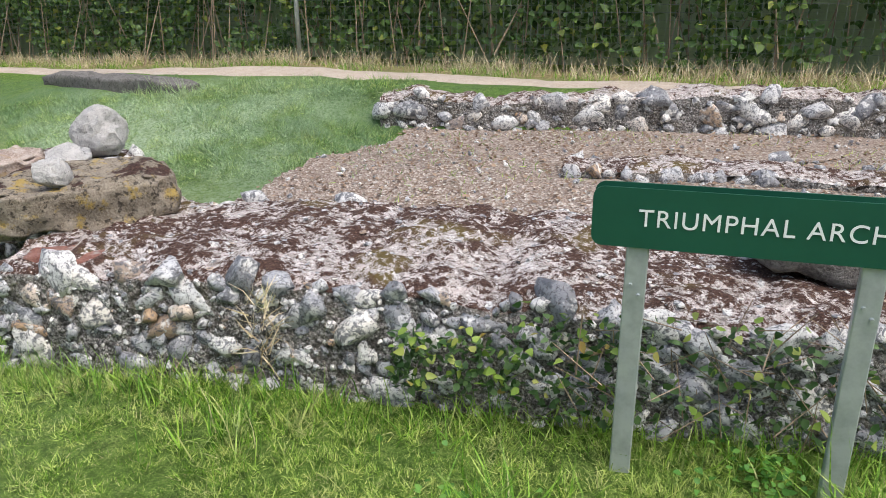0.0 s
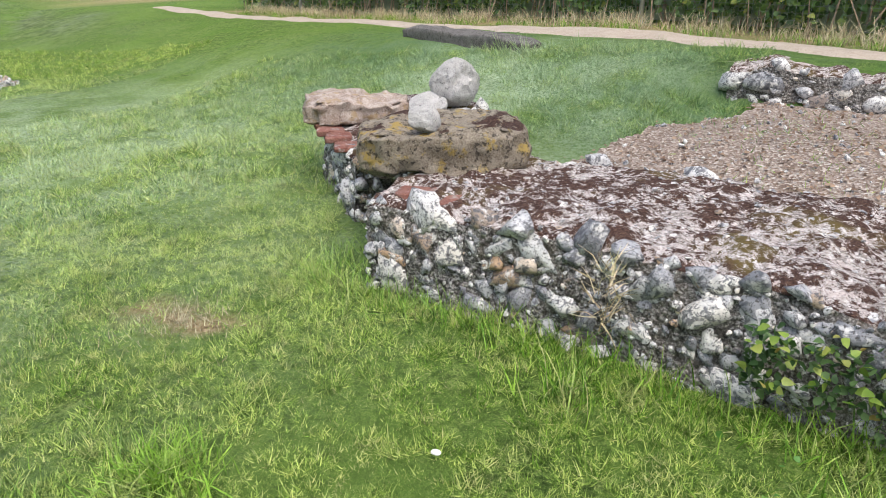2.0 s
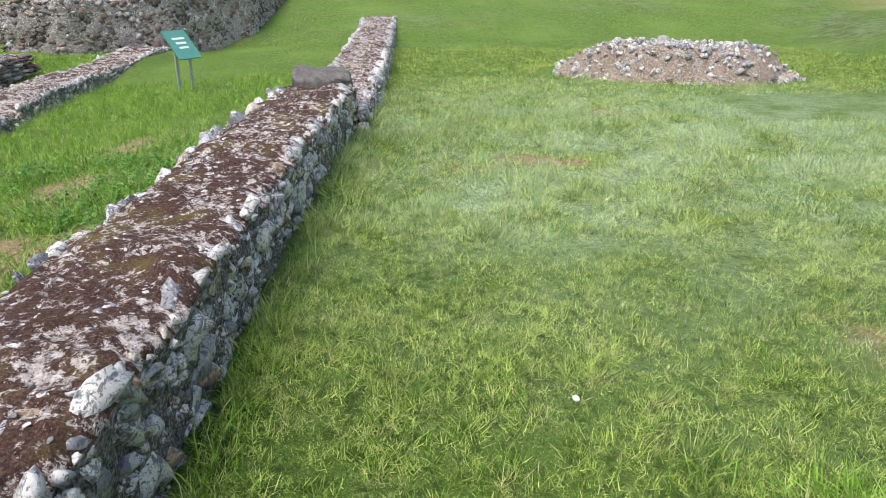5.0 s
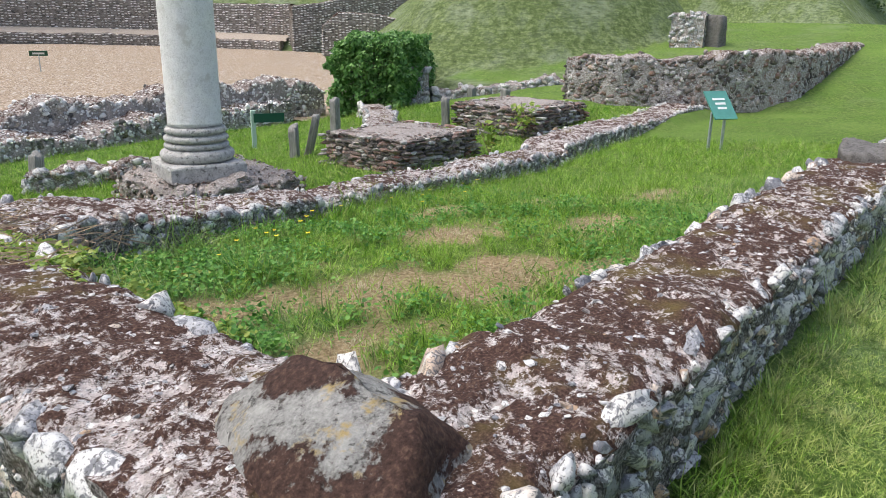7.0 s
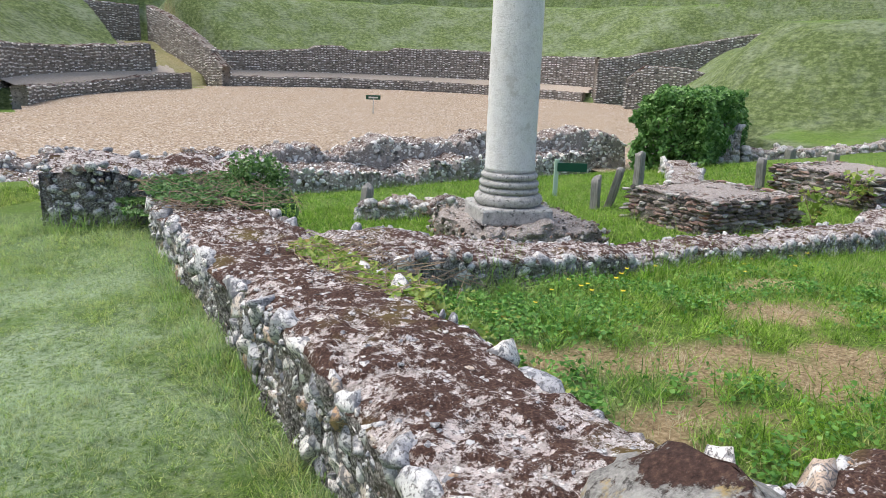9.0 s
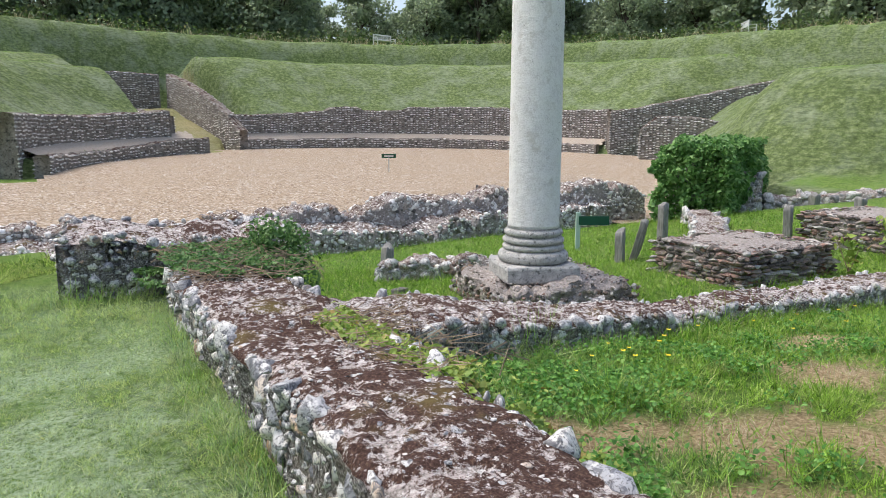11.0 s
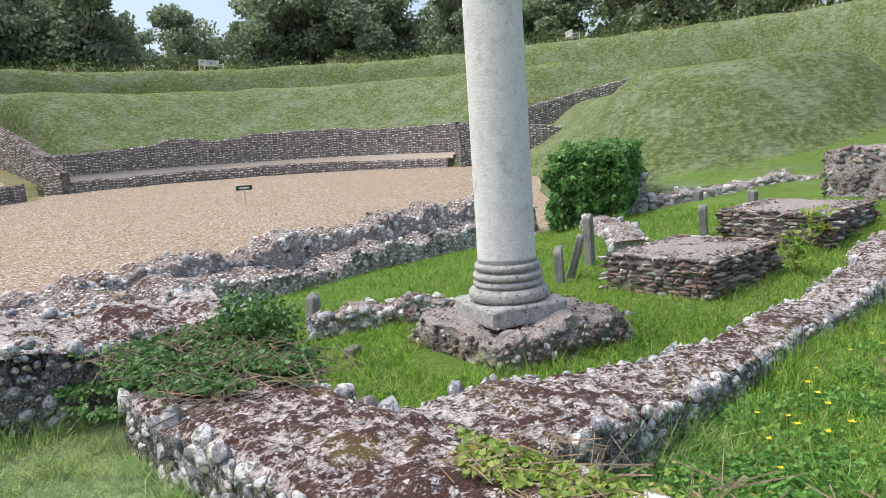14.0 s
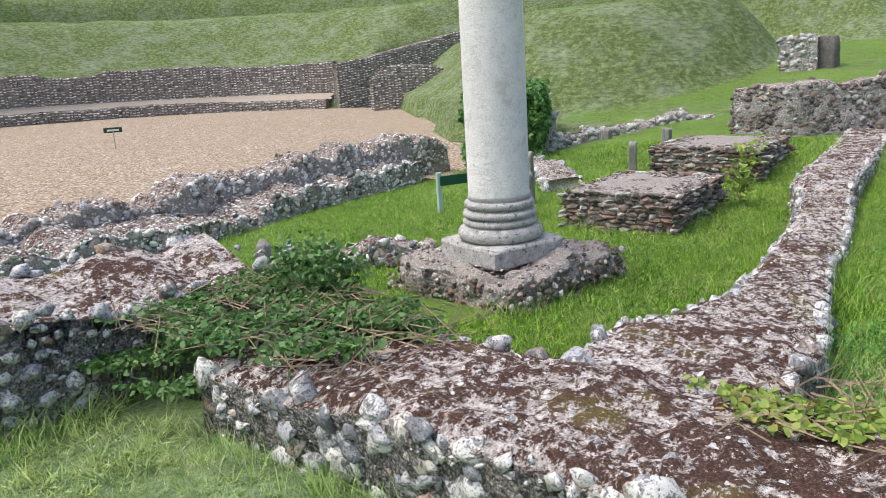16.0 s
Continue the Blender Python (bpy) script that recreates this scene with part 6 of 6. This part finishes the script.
x, y = rng.uniform(-2.1, 3.0, n), rng.uniform(3.2, 6.1, n)
ok = in_bed(x, y)
x, y = x[ok], y[ok]
n = len(x)
sz = 0.012 + 0.04 * rng.random(n) ** 3
tagged(joined("bed_pebbles", STONES_LOW, np.column_stack([rng.integers(0, 14, n), x, y, np.minimum(ground_z(x, y), 0.27) + 0.05 + sz * 0.2, rng.normal(0, 0.4, n), rng.normal(0, 0.4, n), rng.uniform(0, 6, n), sz * 1.3, sz, sz * 0.8]), M_FLINT), "loose flint pebbles on the gravel bed", "pebbles", kind="stuff")

# ---- litter ----
for x, y in ((-2.53, 0.16), (-1.35, 1.26)):
    bm = rough_block(0.03, 0.022, 0.012, 3, 2, 0.004, 0.2)
    ob = part("litter_scrap", bm, M_WHITE, None, "", True)
    ob.location = (x, y, gz(x, y) + 0.02)
    tagged(ob, "tiny crumpled scrap of white paper on the grass", "litter")


# ---- fence and hedge ----
fence = thing("wire_fence", "galvanised wire mesh fence with thin steel posts", "fence")
for x in (-11.0, -3.12, 4.9):
    bm = bmesh.new()
    bmesh.ops.create_cone(bm, cap_ends=True, segments=10, radius1=0.03, radius2=0.03, depth=2.3, matrix=pose(x, float(fence_y(x)), gz(x, float(fence_y(x))) + 1.0))
    part("post", bm, M_STEEL, fence, "", True)
xs = np.arange(-12.5, 6.5, 0.075)
rows = [(0, x, float(fence_y(x)), float(ground_z(x, fence_y(x), False)) + 0.8, 0, 0, 0, 0.0014, 0.0014, 1.75) for x in xs]
slope = math.atan(-0.34)
for z in np.arange(0.03, 1.7, 0.075):
    for x in np.arange(-12.4, 6.4, 0.6):
        rows.append((0, x, float(fence_y(x)), float(ground_z(x, fence_y(x), False)) + z, 0, math.pi / 2, slope, 0.0014, 0.0014, 0.64))
joined("wire_mesh", TWIG, rows, M_WIRE, False, fence)
n = 60000
x = rng.uniform(-14, 8, n)
depth = np.abs(rng.normal(0, 0.35, n)) + 0.12 + 0.5 * (fbm(xyz(x, x * 0), 0.9, 4) - 0.2)
h = rng.uniform(0.02, 1, n) ** 0.8 * 2.9
y = fence_y(x) + depth * (1 - 0.25 * (h < 0.4))
k = fbm(np.stack([x, y, h], -1), 1.6, 14) + 0.10 * np.clip(h - 0.3, -1, 1)
ok = k > 0.37
hp = np.stack([x, y, ground_z(x, y) + h], -1)[ok]
hedge = thing("hedge", "tall dense green hedge behind the wire fence", "hedge")
joined("foliage", LEAF, leaf_rows(hp, 0.09, 0.7, 0.5), M_HEDGE, True, hedge)
m_ = 260
x = rng.uniform(-14, 8, m_)
joined("stem_tangle", TWIG, np.column_stack([np.zeros(m_), x, fence_y(x) + rng.uniform(0.15, 0.9, m_), ground_z(x, fence_y(x) + 0.5) + 0.6, rng.normal(0, 0.2, m_), rng.normal(0, 0.2, m_), rng.uniform(0, 6, m_), np.full(m_, 0.008), np.full(m_, 0.008), rng.uniform(0.8, 2.0, m_)]), M_TWIG, False, hedge)["kind"] = "stuff"
xs = np.linspace(-15, 9, 60)
zs = np.linspace(0, 2.7, 12)
a, b_ = np.meshgrid(xs, zs)
yy = fence_y(a) + 1.25 + 0.35 * (fbm(np.stack([a, a * 0, b_], -1), 1.5, 3) - 0.5)
k = np.arange(a.size).reshape(a.shape)
f = np.stack([k[:-1, :-1], k[:-1, 1:], k[1:, 1:], k[1:, :-1]], -1).reshape(-1, 4)
n0 = a.size
vv = np.concatenate([np.stack([a, yy, b_ + ground_z(a, yy) - 0.1], -1).reshape(-1, 3), np.stack([a, yy + 0.5, b_ + ground_z(a, yy) - 0.1], -1).reshape(-1, 3)])
core = new("inner_growth", mesh_of("inner_growth", vv, np.concatenate([f, f[:, ::-1] + n0]), M_TREE, True))
core.parent = hedge


# ---- trees on the far bank ----
def tree_kind(seed, height, spread):
    r_ = np.random.default_rng(seed)
    ob = thing("tree", "broad grey-green tree on the far bank", "tree", "trees on the bank")
    bm = bmesh.new()

    def limb(a, b, ra, rb):
        d = Vector(b) - Vector(a)
        m = Matrix.Translation((Vector(a) + Vector(b)) / 2) @ d.to_track_quat("Z", "Y").to_matrix().to_4x4()
        bmesh.ops.create_cone(bm, cap_ends=True, segments=8, radius1=ra, radius2=rb, depth=d.length, matrix=m)

    limb((0, 0, -0.5), (0.1, 0.1, height * 0.45), 0.28, 0.17)
    centres = []
    for k in range(16):
        a = k * 2.4 + r_.uniform(0, 1)
        hh = height * r_.uniform(0.18, 0.92)
        rr = spread * (1 - abs(hh / height - 0.45) ** 1.5) * r_.uniform(0.35, 0.85)
        e = (rr * math.cos(a), rr * math.sin(a), hh)
        limb((0.05, 0.05, height * min(0.45, 0.2 + 0.25 * r_.random())), e, 0.09, 0.03)
        centres.append((*e, spread * r_.uniform(0.28, 0.5)))
    part("trunk", bm, M_BARK, ob, "", True)
    pts = []
    for x, y, z, s in centres:
        d = r_.normal(0, 1, (330, 3))
        d /= np.linalg.norm(d, axis=1, keepdims=True)
        pts.append(np.array((x, y, z)) + d * s * r_.uniform(0.55, 1.15, (330, 1)) * np.array((1, 1, 0.8)))
    joined("crown", LEAF, leaf_rows(np.concatenate(pts), 0.38, 0.8), M_TREE, True, ob)
    return ob


TREE_GAPS = ((20.5, 29.5), (66, 68))
kinds = [tree_kind(1, 9.5, 3.6), tree_kind(2, 11.5, 3.9), tree_kind(3, 8.0, 3.2)]
spots = []
for k, a in enumerate(np.linspace(38, 206, 64)):
    r = 43 + 9 * ((k * 7) % 5) / 5 + rnd.uniform(-2, 2)
    if k in (19, 38, 46, 54):
        continue
    x, y = CX + r * math.cos(-radians(a)), CY + r * math.sin(-radians(a))
    b = -math.degrees(math.atan2(x - 0.1, -y - 2.7))
    if not any(lo < b < hi for lo, hi in TREE_GAPS):
        spots.append((x, y))
for k, (x, y) in enumerate(spots):
    m = pose(x, y, gz(x, y) - 0.2, 0, 0, rnd.uniform(0, 360))
    if k < 3:
        kinds[k].matrix_basis = m
    else:
        s_ = rnd.uniform(0.75, 1.15)
        t = copy_thing(kinds[k % 3], m)
        t.scale = (s_, s_, s_ * rnd.uniform(0.85, 1.1))
for b, far, s_ in ((18.6, 72, 0.98), (24.9, 74, 0.78), (9.8, 70, 1.05), (12.6, 80, 1.0), (7.0, 76, 1.1), (31.6, 78, 1.1), (34, 74, 1.0), (22.4, 82, 0.55), (27.4, 84, 0.6), (20.2, 80, 0.7), (29.8, 82, 0.8), (26.2, 79, 0.5), (23.6, 86, 0.5), (16.0, 84, 1.0), (67, 80, 0.7)):
    x, y = 0.1 - far * math.sin(radians(b)), -2.7 - far * math.cos(radians(b))
    t = copy_thing(kinds[int(b) % 3], pose(x, y, gz(x, y) - 0.2, 0, 0, b * 40))
    t.scale = (s_, s_, s_ * 1.05)
# rough growth along the crest
pts, blades_ = [], []
for k in range(620):
    a, r = rnd.uniform(45, 206), rnd.uniform(33.5, 42)
    r += 6.0 * float(sm(160, 205, a))
    x, y = CX + r * math.cos(-radians(a)), CY + r * math.sin(-radians(a))
    s = rnd.uniform(0.25, 1.0)
    d = np.clip(rng.normal(0, 1, (44, 3)), -1.5, 1.5) * np.array((s, s, s * 0.7))
    pts.append(np.array((x, y, gz(x, y) + s * 0.5)) + d)
    blades_.append((x + rnd.uniform(-1, 1), y + rnd.uniform(-1, 1), 0.6, 14, 0.8, 0.05))
for k in range(260):
    a, r = rnd.uniform(50, 206), rnd.uniform(42, 47)
    r += 6.0 * float(sm(160, 205, a))
    x, y = CX + r * math.cos(-radians(a)), CY + r * math.sin(-radians(a))
    s = rnd.uniform(0.7, 1.3)
    pts.append(np.array((x, y, gz(x, y) + s * 0.6)) + np.clip(rng.normal(0, 1, (110, 3)), -1.5, 1.5) * np.array((s, s, s * 0.75)))
tagged(joined("bank_scrub", LEAF, leaf_rows(np.concatenate(pts), 0.24, 0.8), M_SHRUB, True), "low scrub and brambles along the top of the bank", "scrub", kind="stuff")
tagged(joined("bank_tall_grass", LONG, tuft_rows(blades_), M_STRAW, True), "tall dry grass along the top of the bank", "grass", kind="stuff")
